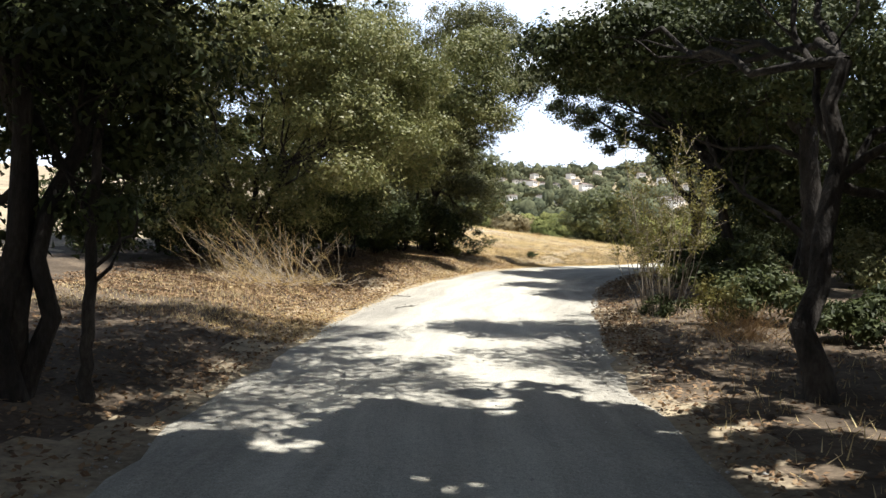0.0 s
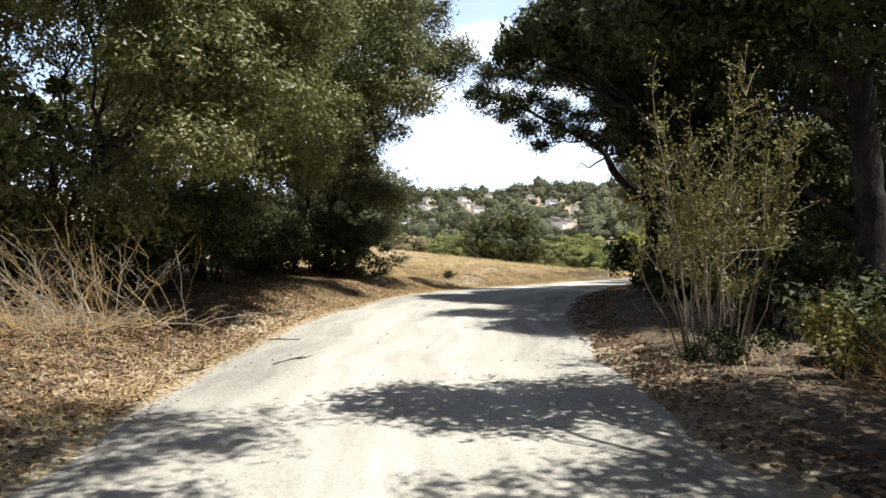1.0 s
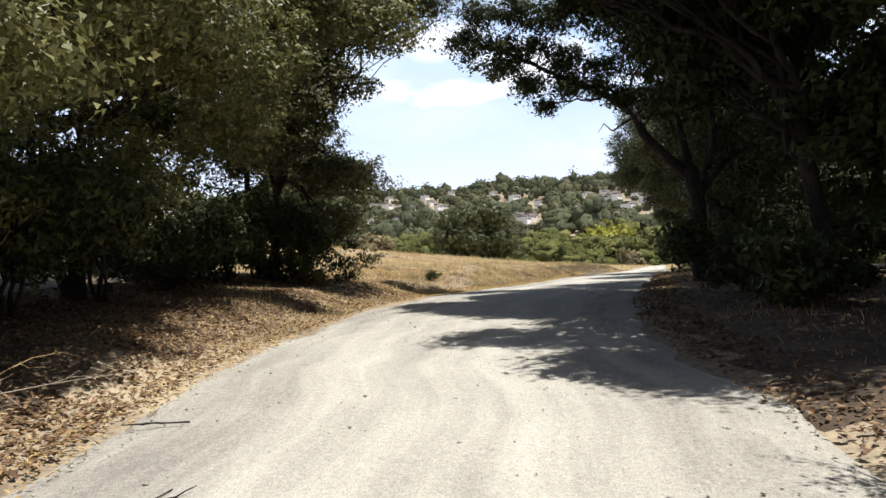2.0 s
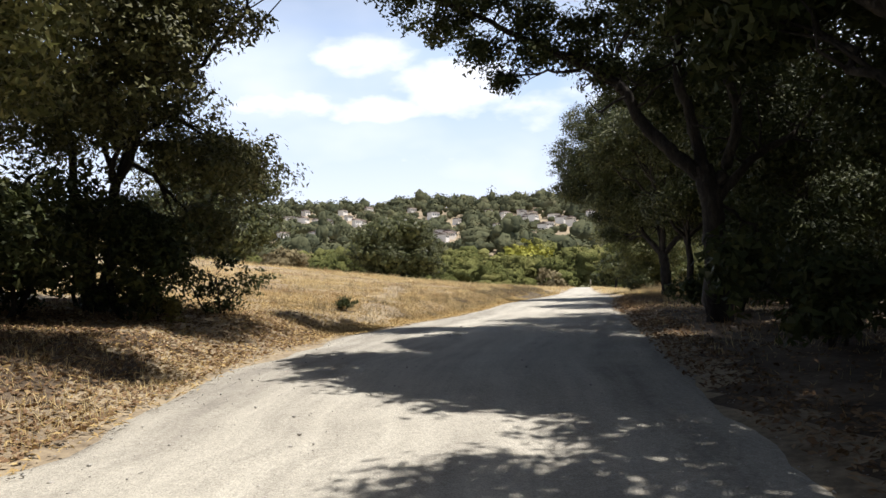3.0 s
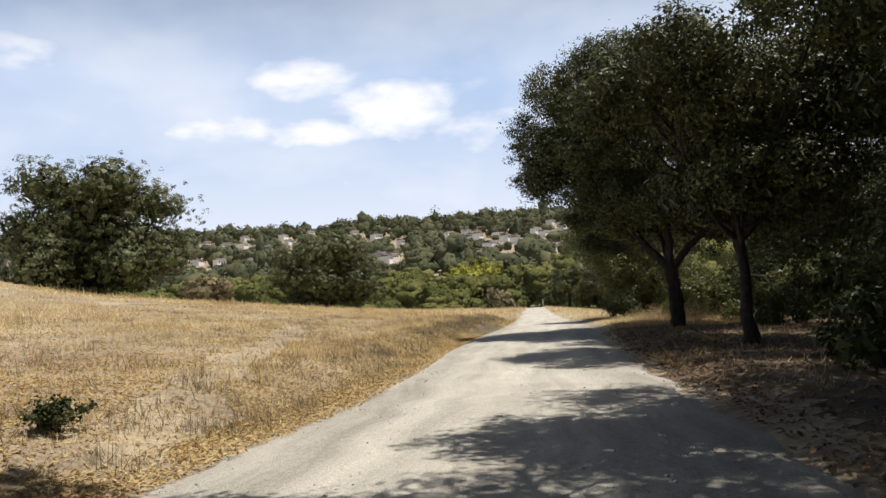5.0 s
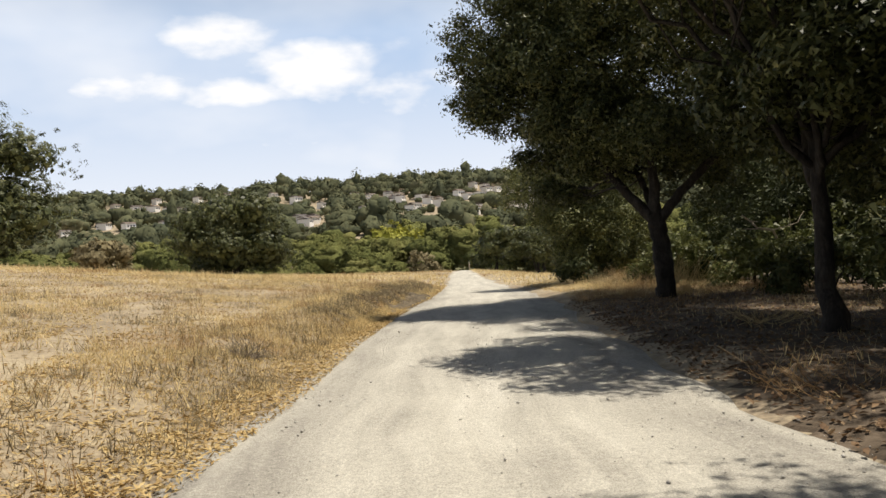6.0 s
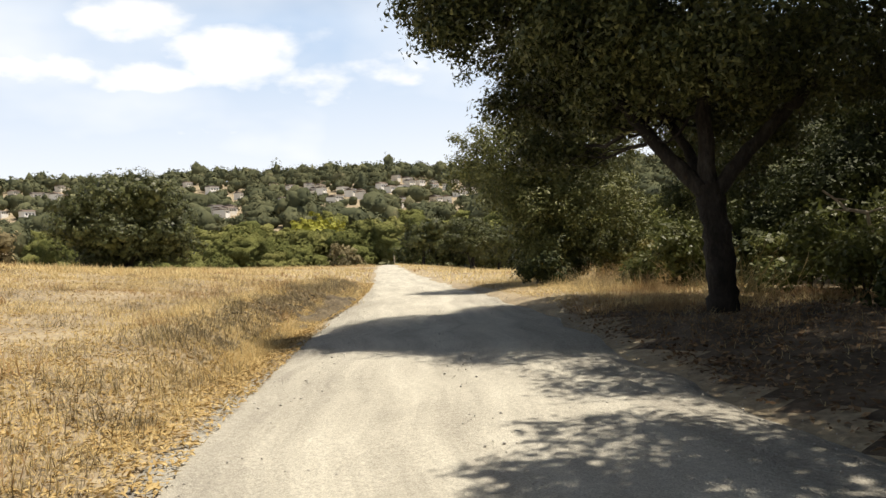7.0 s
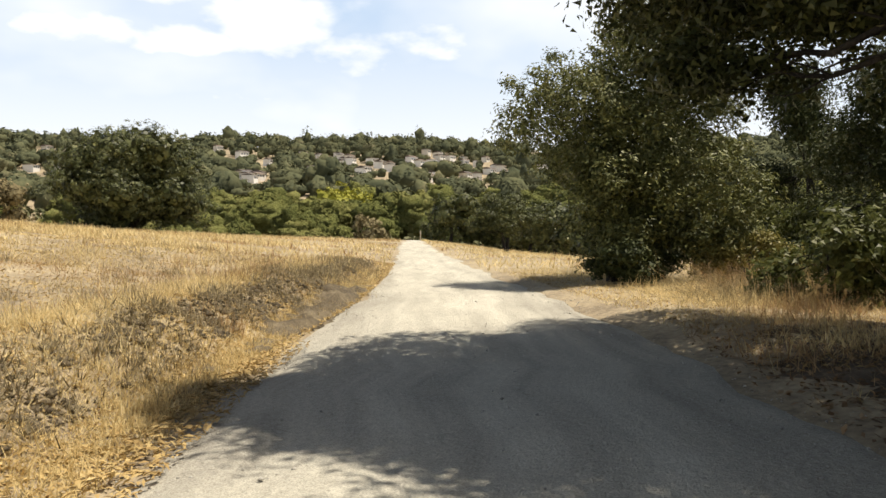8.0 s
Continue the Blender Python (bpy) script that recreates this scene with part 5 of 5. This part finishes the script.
# ---- shrubs, dead brush and sticks ----
def twig_shrub():
    """A tall thin-stemmed shrub: pale upright stems with tufts of yellow-green leaves towards the tips."""
    rng = np.random.default_rng(201)
    x, y = 4.75, 14.3
    top = thing("shrub", on(x, y), "tall twiggy shrub with pale stems and yellowish leaf tips", "shrub")
    cs, ns, ss = [], [], []
    for k in range(38):
        a = rng.uniform(0, 6.28)
        r = rng.uniform(0.05, 0.45)
        base = np.array([r * math.cos(a), r * math.sin(a), -0.1])
        lean = rng.uniform(0.1, 1.25)
        h = rng.uniform(1.7, 4.1) * (1 - 0.22 * lean)
        tip = base + (lean * 0.8 * math.cos(a), lean * 0.8 * math.sin(a), h)
        path = bent(base, tip, rng, 8, 0.16)
        parts = [tube(path, np.linspace(rng.uniform(0.007, 0.015), 0.0035, 8), 5, 0.05, rng)]
        for _ in range(9):
            i = rng.integers(4, 8)
            e = path[i] + rng.standard_normal(3) * (0.2, 0.2, 0.12) + (0, 0, 0.25)
            parts.append(tube(bent(path[i], e, rng, 4, 0.15), np.linspace(0.005, 0.002, 4), 4, 0, rng))
            m = rng.integers(8, 26)
            cs.append(path[i] + (e - path[i]) * rng.uniform(0.2, 1.1, (m, 1)) + rng.standard_normal((m, 3)) * 0.05)
            ns.append(rng.standard_normal((m, 3)) + (0, 0, 0.6))
        m = 24
        cs.append(path[5] + (path[7] - path[5]) * rng.uniform(0, 1.1, (m, 1)) + rng.standard_normal((m, 3)) * 0.06)
        ns.append(rng.standard_normal((m, 3)) + (0, 0, 0.6))
        v, f = joined(parts)
        piece("stem", mesh_of("stem", v, f, M_GREY if k % 5 == 0 else M_TWIG, True), top)
    v, f = leaves(np.concatenate(cs), np.concatenate(ns), 0.06, rng, 0.45)
    piece("foliage", mesh_of("foliage", v, f, M_SHRUB), top)


def dead_brush(x, y, label, count, spread, height, seed, towards=(0.0, 0.0), mat=None, thick=1.0, flat=0.0):
    rng = np.random.default_rng(seed)
    top = thing("dead_brush", on(x, y), label, "dead brush")
    for k in range(count):
        a = rng.uniform(0, 6.28)
        base = np.array([rng.normal() * spread * 0.35, rng.normal() * spread * 0.35, -0.06])
        h = height * rng.uniform(0.3, 1.0) * (0.18 if rng.random() < flat else 1.0)
        tip = base + np.array([math.cos(a) * spread * rng.uniform(0.2, 0.9) + towards[0] * h, math.sin(a) * spread * rng.uniform(0.2, 0.9) + towards[1] * h, h])
        path = bent(base, tip, rng, 7, 0.2)
        parts = [tube(path, thick * np.linspace(rng.uniform(0.007, 0.015), 0.004, 7), 5, 0.06, rng)]
        for _ in range(3):
            i = rng.integers(2, 6)
            e = path[i] + (path[6] - path[i]) * 0.6 + rng.standard_normal(3) * 0.16
            parts.append(tube(bent(path[i], e, rng, 4, 0.2), thick * np.linspace(0.006, 0.002, 4), 4, 0, rng))
        v, f = joined(parts)
        piece("stalk", mesh_of("stalk", v, f, mat or (M_GREY if k % 2 else M_PALE), True), top)


def stick(x, y, turn, length, seed, z=0.03):
    rng = np.random.default_rng(seed)
    ob = thing("fallen_branch", (x, y, gz(x, y) + z), "thin grey fallen branch lying on the gravel", "branch")
    ob.rotation_euler = (0, 0, radians(turn))
    main = bent((-length / 2, 0, 0), (length / 2, 0, 0.01), rng, 8, 0.1)
    main[:, 2] = np.abs(main[:, 2]) * 0.3 + 0.05
    parts = [tube(main, np.linspace(0.009, 0.004, 8), 5, 0.1, rng)]
    for i in (3, 5):
        e = main[i] + (0.3 * length, rng.choice([-1, 1]) * 0.18 * length, 0.02)
        parts.append(tube(bent(main[i], e, rng, 5, 0.2), np.linspace(0.009, 0.003, 5), 4, 0.1, rng))
    v, f = joined(parts)
    piece("twig", mesh_of("twig", v, f, M_BARK, True), ob)


twig_shrub()
dead_brush(-4.1, 17.0, "pile of bleached dead stalks against the bushes", 230, 2.0, 1.7, 211, (-0.45, 0.1), thick=0.5, flat=0.5)
dead_brush(-4.2, 16.0, "pale dry broken stalks at the bank's foot", 70, 1.1, 0.7, 212, (-0.3, 0.1), thick=0.5, flat=0.4)
bush("bush", "low dark weeds at the shrub's foot", on(4.7, 13.7), 1.0, 0.6, 1500, 0.05, M_OAK, 227)
bush("bush", "small fresh-leaved sapling at the track's edge", on(5.1, 12.3), 0.95, 1.4, 1300, 0.055, M_SHRUB, 213)
dead_brush(5.3, 11.2, "dry straw-coloured weed clump below the sapling", 110, 0.8, 0.7, 214, mat=M_RUST, thick=0.5, flat=0.2)
dead_brush(22.2, 47.4, "tall dry weed stalks beside the oak's trunk", 90, 0.9, 1.2, 215, mat=M_STRAW, thick=0.6)
dead_brush(24.6, 52.6, "tall dry weed stalks at the wood's edge", 260, 1.5, 0.7, 216, mat=M_WEED, thick=0.32)
dead_brush(26.6, 53.8, "tall dry weed stalks at the wood's edge", 260, 1.5, 0.75, 217, mat=M_RUST, thick=0.32)
dead_brush(28.0, 52.0, "tall grey-brown weed stalks below the bushes", 220, 1.5, 0.8, 224, mat=M_WEED, thick=0.32)
dead_brush(9.9, 43.8, "small heap of dark dead twigs in the grass", 34, 0.28, 0.2, 218, mat=M_TWIG)
dead_brush(13.5, 37.0, "dry weeds and broken stalks at the track's edge", 34, 0.7, 0.32, 219, mat=M_RUST, thick=0.4, flat=0.2)
dead_brush(17.4, 41.0, "dry weeds and fallen stalks below the oaks", 40, 1.0, 0.3, 220, mat=M_STRAW, thick=0.5, flat=0.5)
stick(-0.69, 15.6, 66, 0.85, 221)
stick(-0.92, 17.65, 170, 0.5, 222)
stick(-1.8, 14.9, 55, 0.6, 223)


def dead_limb():
    rng = np.random.default_rng(230)
    top = thing("dead_branch", on(25.1, 45.2), "bleached bare branch leaning out of the undergrowth", "branch")
    main = bent((0, 0, -0.15), (-1.9, 1.0, 2.0), rng, 10, 0.35)
    v, f = tube(main, np.linspace(0.06, 0.018, 10), 7, 0.1, rng)
    piece("limb", mesh_of("limb", v, f, M_GREY, True), top)
    for i in (4, 6, 7, 8):
        e = main[i] + rng.standard_normal(3) * 0.3 + (-0.3, 0.0, 0.2)
        v, f = tube(bent(main[i], e, rng, 6, 0.3), np.linspace(0.02, 0.005, 6), 5, 0.1, rng)
        piece("twig", mesh_of("twig", v, f, M_GREY, True), top)


def marker_post():
    x, y = 62.0, 132.0
    top = thing("marker_post", on(x, y), "slim pale wooden post beside the track", "post")
    for name, r, z0, z1 in (("post", 0.07, -0.3, 1.25), ("cap", 0.09, 1.25, 1.31)):
        v, f = tube([(0, 0, z0), (0, 0, (z0 + z1) / 2), (0, 0, z1 - 0.01), (0, 0, z1)], [r, r, r, r * 0.3], 8)
        piece(name, mesh_of(name, v, f, M_GREY, True), top)


dead_limb()
marker_post()


# ---- grass, litter, stones ----
def clear_path(x, y):
    """A worn bare strip that crosses the grass."""
    px = np.interp(y, [33, 39.3, 41.9, 48.3, 56], [4.6, 5.85, 6.6, 8.45, 10.2])
    return (np.abs(x - px + 0.12 * np.sin(y * 1.7)) < 0.44 + 0.14 * np.sin(y * 2.3)) & (y > 34) & (y < 54)


def blades(x, y, height, width, rng, lean):
    n = len(x)
    z = ground(x, y)
    a = rng.uniform(0, 2 * np.pi, n)
    t = lean * rng.random(n) ** 0.6
    tip = np.stack([np.cos(a) * np.sin(t), np.sin(a) * np.sin(t), np.cos(t)], 1) * height[:, None]
    b = a + rng.uniform(0.8, 2.3, n)
    w = np.stack([np.cos(b), np.sin(b), np.zeros(n)], 1) * (width / 2)[:, None]
    p = np.stack([x, y, z - 0.01], 1)
    v = np.stack([p - w, p + w, p + tip], 1)
    return v.reshape(-1, 3), np.arange(3 * n).reshape(-1, 3)


def scatter(n, y0, y1, o0, o1, rng, power=1.0):
    """Places beside the road: y along it, o to its left (minus: right) from the road's edge."""
    s = rng.uniform(y0, y1, n)
    i = np.clip(np.searchsorted(LINE[:, 1], s), 0, len(LINE) - 1)
    o = o0 + (o1 - o0) * rng.random(n) ** power
    wide = half_width(np.full(n, np.sign(o0 + o1)), s)
    o = o + np.sign(o0 + o1) * wide
    jit = rng.uniform(-0.3, 0.3, n)
    return LINE[i, 0] - TAN[i, 1] * o + TAN[i, 0] * jit, LINE[i, 1] + TAN[i, 0] * o + TAN[i, 1] * jit


def build_grass():
    rng = np.random.default_rng(300)
    straw, rust, weed = [], [], []
    zones = [(70000, 33, 64, -0.12, 3.0, 1.1, 0.085, 0.007), (230000, 30, 66, 0.0, 13, 1.2, 0.10, 0.0095), (90000, 30, 90, 6, 34, 1.0, 0.20, 0.02), (70000, 60, 135, 0, 60, 1.0, 0.26, 0.06), (16000, 66, 140, -0.0, -14, 1.0, 0.24, 0.05),
             (30000, 10, 30, 0.0, 5, 1.2, 0.10, 0.008), (24000, 50, 66, -0.2, -7, 1.0, 0.26, 0.009), (5000, 44, 52, -0.3, -7, 1.0, 0.13, 0.008), (7000, 0, 44, -0.2, -4, 1.0, 0.13, 0.010),
             (26000, 46, 72, -0.15, 0.75, 1.0, 0.085, 0.008), (9000, 50, 70, 1.1, 2.2, 1.0, 0.20, 0.009), (14000, 49.5, 58, -1.4, -6.0, 1.0, 0.40, 0.008)]
    for n, y0, y1, o0, o1, p, h, w in zones:
        x, y = scatter(n, y0, y1, o0, o1, rng, p)
        patch = vnoise(x * 0.35, y * 0.35, 31) + 0.6 * vnoise(x * 1.4, y * 1.4, 32)
        off, zr, yr = road_frame(x, y)
        side = off - half_width(off, yr) + 0.3 * vnoise(x * 1.3, y * 1.3, 35)
        cut = (side > 0.5) & (side < 1.2) & (yr > 50.5) & (yr < 68) & (rng.random(n) < 0.92 * smooth(yr, 48, 54))
        bare = (off > 0) & (side < 4.5) & (yr > 26) & (yr < 38.5) & (rng.random(n) < 0.62)
        keep = ~clear_path(x, y) & ~cut & ~bare & (rng.random(n) < 0.75 + 0.7 * patch)
        x, y, patch = x[keep], y[keep], patch[keep]
        tall = np.clip(1.0 + 1.6 * patch, 0.45, 2.2)
        hh = h * tall * rng.uniform(0.5, 1.3, len(x))
        v, f = blades(x, y, hh, w * rng.uniform(0.6, 1.5, len(x)), rng, 1.45)
        red = (vnoise(x * 0.22, y * 0.22, 33) + 0.5 * vnoise(x * 0.9, y * 0.9, 34) + 0.25 * (rng.random(len(x)) - 0.5)) > 0.27
        v = v.reshape(-1, 9)
        straw.append(v[~red].reshape(-1, 3)), rust.append(v[red].reshape(-1, 3))
    for _ in range(420):
        x0, y0 = scatter(1, 31, 75, 0.3, 22, rng, 1.4)
        n = int(rng.integers(18, 55))
        r = rng.uniform(0.08, 0.35)
        x, y = x0 + rng.normal(0, r, n), y0 + rng.normal(0, r, n)
        v, f = blades(x, y, rng.uniform(0.15, 0.5) * rng.uniform(0.5, 1.2, n), rng.uniform(0.006, 0.014, n), rng, 0.9)
        (rust if rng.random() < 0.35 else straw).append(v)
    for _ in range(620):
        x0, y0 = scatter(1, 32, 66, 0.1, rng.choice([2.2, 7.0, 12.0]), rng, 1.2)
        n = int(rng.integers(30, 80))
        r = rng.uniform(0.08, 0.3)
        x, y = x0 + rng.normal(0, r, n), y0 + rng.normal(0, r, n)
        v, f = blades(x, y, rng.uniform(0.10, 0.34) * rng.uniform(0.5, 1.2, n), rng.uniform(0.005, 0.012, n), rng, 1.2)
        weed.append(v)
    for _ in range(430):
        x0, y0 = scatter(1, 47, 68, 0.45, 1.35, rng, 1.0)
        n = int(rng.integers(14, 36))
        r = rng.uniform(0.05, 0.16)
        x, y = x0 + rng.normal(0, r, n), y0 + rng.normal(0, r, n)
        v, f = blades(x, y, rng.uniform(0.06, 0.17) * rng.uniform(0.5, 1.2, n), rng.uniform(0.008, 0.018, n), rng, 1.4)
        weed.append(v + (0, 0, 0.1))
    for name, parts, mat, label in (("dry_grass", straw, M_STRAW, "matted straw-coloured dry grass over the field"), ("dry_weeds", rust, M_RUST, "rust-brown dry weeds among the grass"), ("grey_weeds", weed, M_WEED, "grey-brown withered weeds in tufts along the field's edge")):
        v = np.concatenate(parts)
        tagged(piece(name, mesh_of(name, v, np.arange(len(v)).reshape(-1, 3), mat)), label, "grass", kind="stuff")


def build_litter():
    rng = np.random.default_rng(301)

    def spread(name, zones, size, narrow, mat, label):
        xs, ys = [], []
        for n, y0, y1, o0, o1, p in zones:
            x, y = scatter(n, y0, y1, o0, o1, rng, p)
            keep = (rng.random(n) < 0.75 + 0.9 * vnoise(x * 0.9, y * 0.9, 41)) & (~clear_path(x, y) | (rng.random(n) < 0.3))
            xs.append(x[keep]), ys.append(y[keep])
        x, y = np.concatenate(xs), np.concatenate(ys)
        off, zr, yr = road_frame(x, y)
        z = np.maximum(ground(x, y), np.where(np.abs(off) < half_width(off, yr), zr, -99)) + 0.015
        nrm = rng.standard_normal((len(x), 3)) * 0.35 + (0, 0, 1)
        v, f = leaves(np.stack([x, y, z], 1), nrm, size, rng, narrow)
        tagged(piece(name, mesh_of(name, v, f, mat)), label, "leaf litter", kind="stuff")

    spread("leaf_litter", ((52000, 12, 31, -0.1, 5.5, 0.9), (17000, 0, 18, -0.1, 6, 1.0), (9000, 13, 22, 0.5, 6, 1.0), (8000, 0, 36, -0.1, -4.5, 1.2), (14000, 36, 52, -0.1, -7.5, 1.1), (5000, 0, 50, 0.15, -0.6, 1.0), (4000, 10, 32, -0.5, 0.3, 1.0)), 0.07, 0.55, M_LITTER, "brown fallen leaves along the shaded track's edges")
    spread("straw_litter", ((16000, 29, 47, -0.25, 5, 1.2), (74000, 31, 66, 0.1, 17, 1.2), (14000, 30, 52, -0.45, 0.5, 1.0), (9000, 50, 72, -0.25, 0.7, 1.0), (9000, 44, 64, -0.2, 2.5, 1.2), (9000, 50, 64, -0.4, -5, 1.2), (7000, 10, 30, -0.35, 1.6, 1.0), (13000, 25, 39, 0.0, 5.0, 1.1)), 0.075, 0.28, M_PALE, "pale straw and dry leaves strewn beside the track")


def build_stones():
    rng = np.random.default_rng(302)
    octa = np.array([(1, 0, 0), (-1, 0, 0), (0, 1, 0), (0, -1, 0), (0, 0, 1), (0, 0, -1)], float)
    tri = np.array([(0, 2, 4), (2, 1, 4), (1, 3, 4), (3, 0, 4), (2, 0, 5), (1, 2, 5), (3, 1, 5), (0, 3, 5)])

    def stones(name, x, y, size, mat, label, lift):
        n = len(x)
        off, zr, yr = road_frame(x, y)
        inside = np.abs(off) < half_width(off, yr) - 0.1
        z = np.where(inside, zr - 0.012, ground(x, y)) + lift * size
        s = size[:, None, None] * rng.uniform(0.55, 1.3, (n, 6, 1)) * (1, 1, 0.65)
        v = octa * s + np.stack([x, y, z], 1)[:, None]
        f = (tri[None] + 6 * np.arange(n)[:, None, None]).reshape(-1, 3)
        tagged(piece(name, mesh_of(name, v.reshape(-1, 3), f, mat)), label, "stones", kind="stuff")

    n = 9500
    i = np.searchsorted(LINE[:, 1], rng.uniform(2, 66, n))
    u = rng.beta(0.55, 0.55, n)
    lo, hi = -np.interp(LINE[i, 1], WIDE_Y, WIDE_R), np.interp(LINE[i, 1], WIDE_Y, WIDE_L)
    o = lo + (hi - lo) * u + rng.normal(0, 0.18, n)
    x, y = LINE[i, 0] - TAN[i, 1] * o, LINE[i, 1] + TAN[i, 0] * o + rng.uniform(-0.3, 0.3, n)
    stones("gravel", x, y, rng.uniform(0.004, 0.012, n) * rng.choice([1, 1, 1, 1, 1.9], n), M_STONE, "loose grey gravel stones on the track", 0.3)
    x, y = scatter(9000, 48, 71, 0.5, 1.3, rng)
    keep = vnoise(x * 1.6, y * 1.6, 53) + 0.25 * rng.standard_normal(len(x)) > 0.1
    x, y = x[keep], y[keep]
    stones("earth_clods", x, y, rng.uniform(0.02, 0.075, len(x)) * rng.uniform(0.5, 1.2, len(x)), M_SOIL, "dark crumbled earth clods along the low bank", 0.2)


def build_bank():
    """A low broken bank of dark earth along the field's edge."""
    ys = np.arange(46.5, 65, 0.16)
    i = np.searchsorted(LINE[:, 1], ys)
    o = np.interp(LINE[i, 1], WIDE_Y, WIDE_L)[:, None] + np.linspace(0.55, 1.2, 15) + 0.16 * vnoise(LINE[i, 0] * 0.8, ys * 0.8, 55)[:, None]
    x, y = LINE[i, 0][:, None] - TAN[i, 1][:, None] * o, ys[:, None] + TAN[i, 0][:, None] * (o - o.mean())
    u = np.linspace(0, 1, 15)
    fade = np.minimum(smooth(ys, 47, 57), 1 - smooth(ys, 58, 65))[:, None]
    z = ground(x, y) - 0.05 - 0.12 * (1 - fade) + (0.2 * np.sin(np.pi * u) ** 0.6 * fade) + 0.14 * vnoise(x * 2.2, y * 2.2, 51) * fade + 0.16 * vnoise(x * 6, y * 6, 52) + 0.08 * vnoise(x * 15, y * 15, 54)
    v = np.stack([x, y, z], -1).reshape(-1, 3)
    a, c = np.meshgrid(np.arange(len(ys) - 1), np.arange(14), indexing="ij")
    f = np.stack([a * 15 + c, (a + 1) * 15 + c, (a + 1) * 15 + c + 1, a * 15 + c + 1], -1).reshape(-1, 4)
    tagged(piece("earth_bank", mesh_of("earth_bank", v, f[:, ::-1], M_SOIL)), "low broken bank of dark dug earth beside the track", "bank", kind="structure")


def build_scrub():
    """Low scrub that fills the valley between the trees."""
    rng = np.random.default_rng(303)
    n = 2000
    az, rho = rng.uniform(-26, 64, n), 136 + 240 * rng.random(n) ** 1.2
    x, y = 10 + rho * np.sin(np.radians(az)), 40 + rho * np.cos(np.radians(az))
    w, h, m = rng.uniform(1.6, 3.6, n), rng.uniform(0.9, 2.2, n), 22
    q = rng.standard_normal((n, m, 3))
    q /= np.linalg.norm(q, axis=2)[..., None]
    q[..., 2] = np.abs(q[..., 2])
    c = np.stack([x, y, ground(x, y)], 1)[:, None] + q * (0.7 + 0.4 * rng.random((n, m, 1))) * np.stack([w, w, h], 1)[:, None]
    v, f = leaves(c.reshape(-1, 3), (q + rng.standard_normal(q.shape) * 0.4).reshape(-1, 3), np.repeat(w * 0.55, m), rng, 0.8)
    tagged(piece("valley_scrub", mesh_of("valley_scrub", v, f, M_SCRUB)), "low green scrub filling the valley floor", "scrub", kind="stuff")


build_grass()
build_litter()
build_stones()
build_bank()
build_scrub()
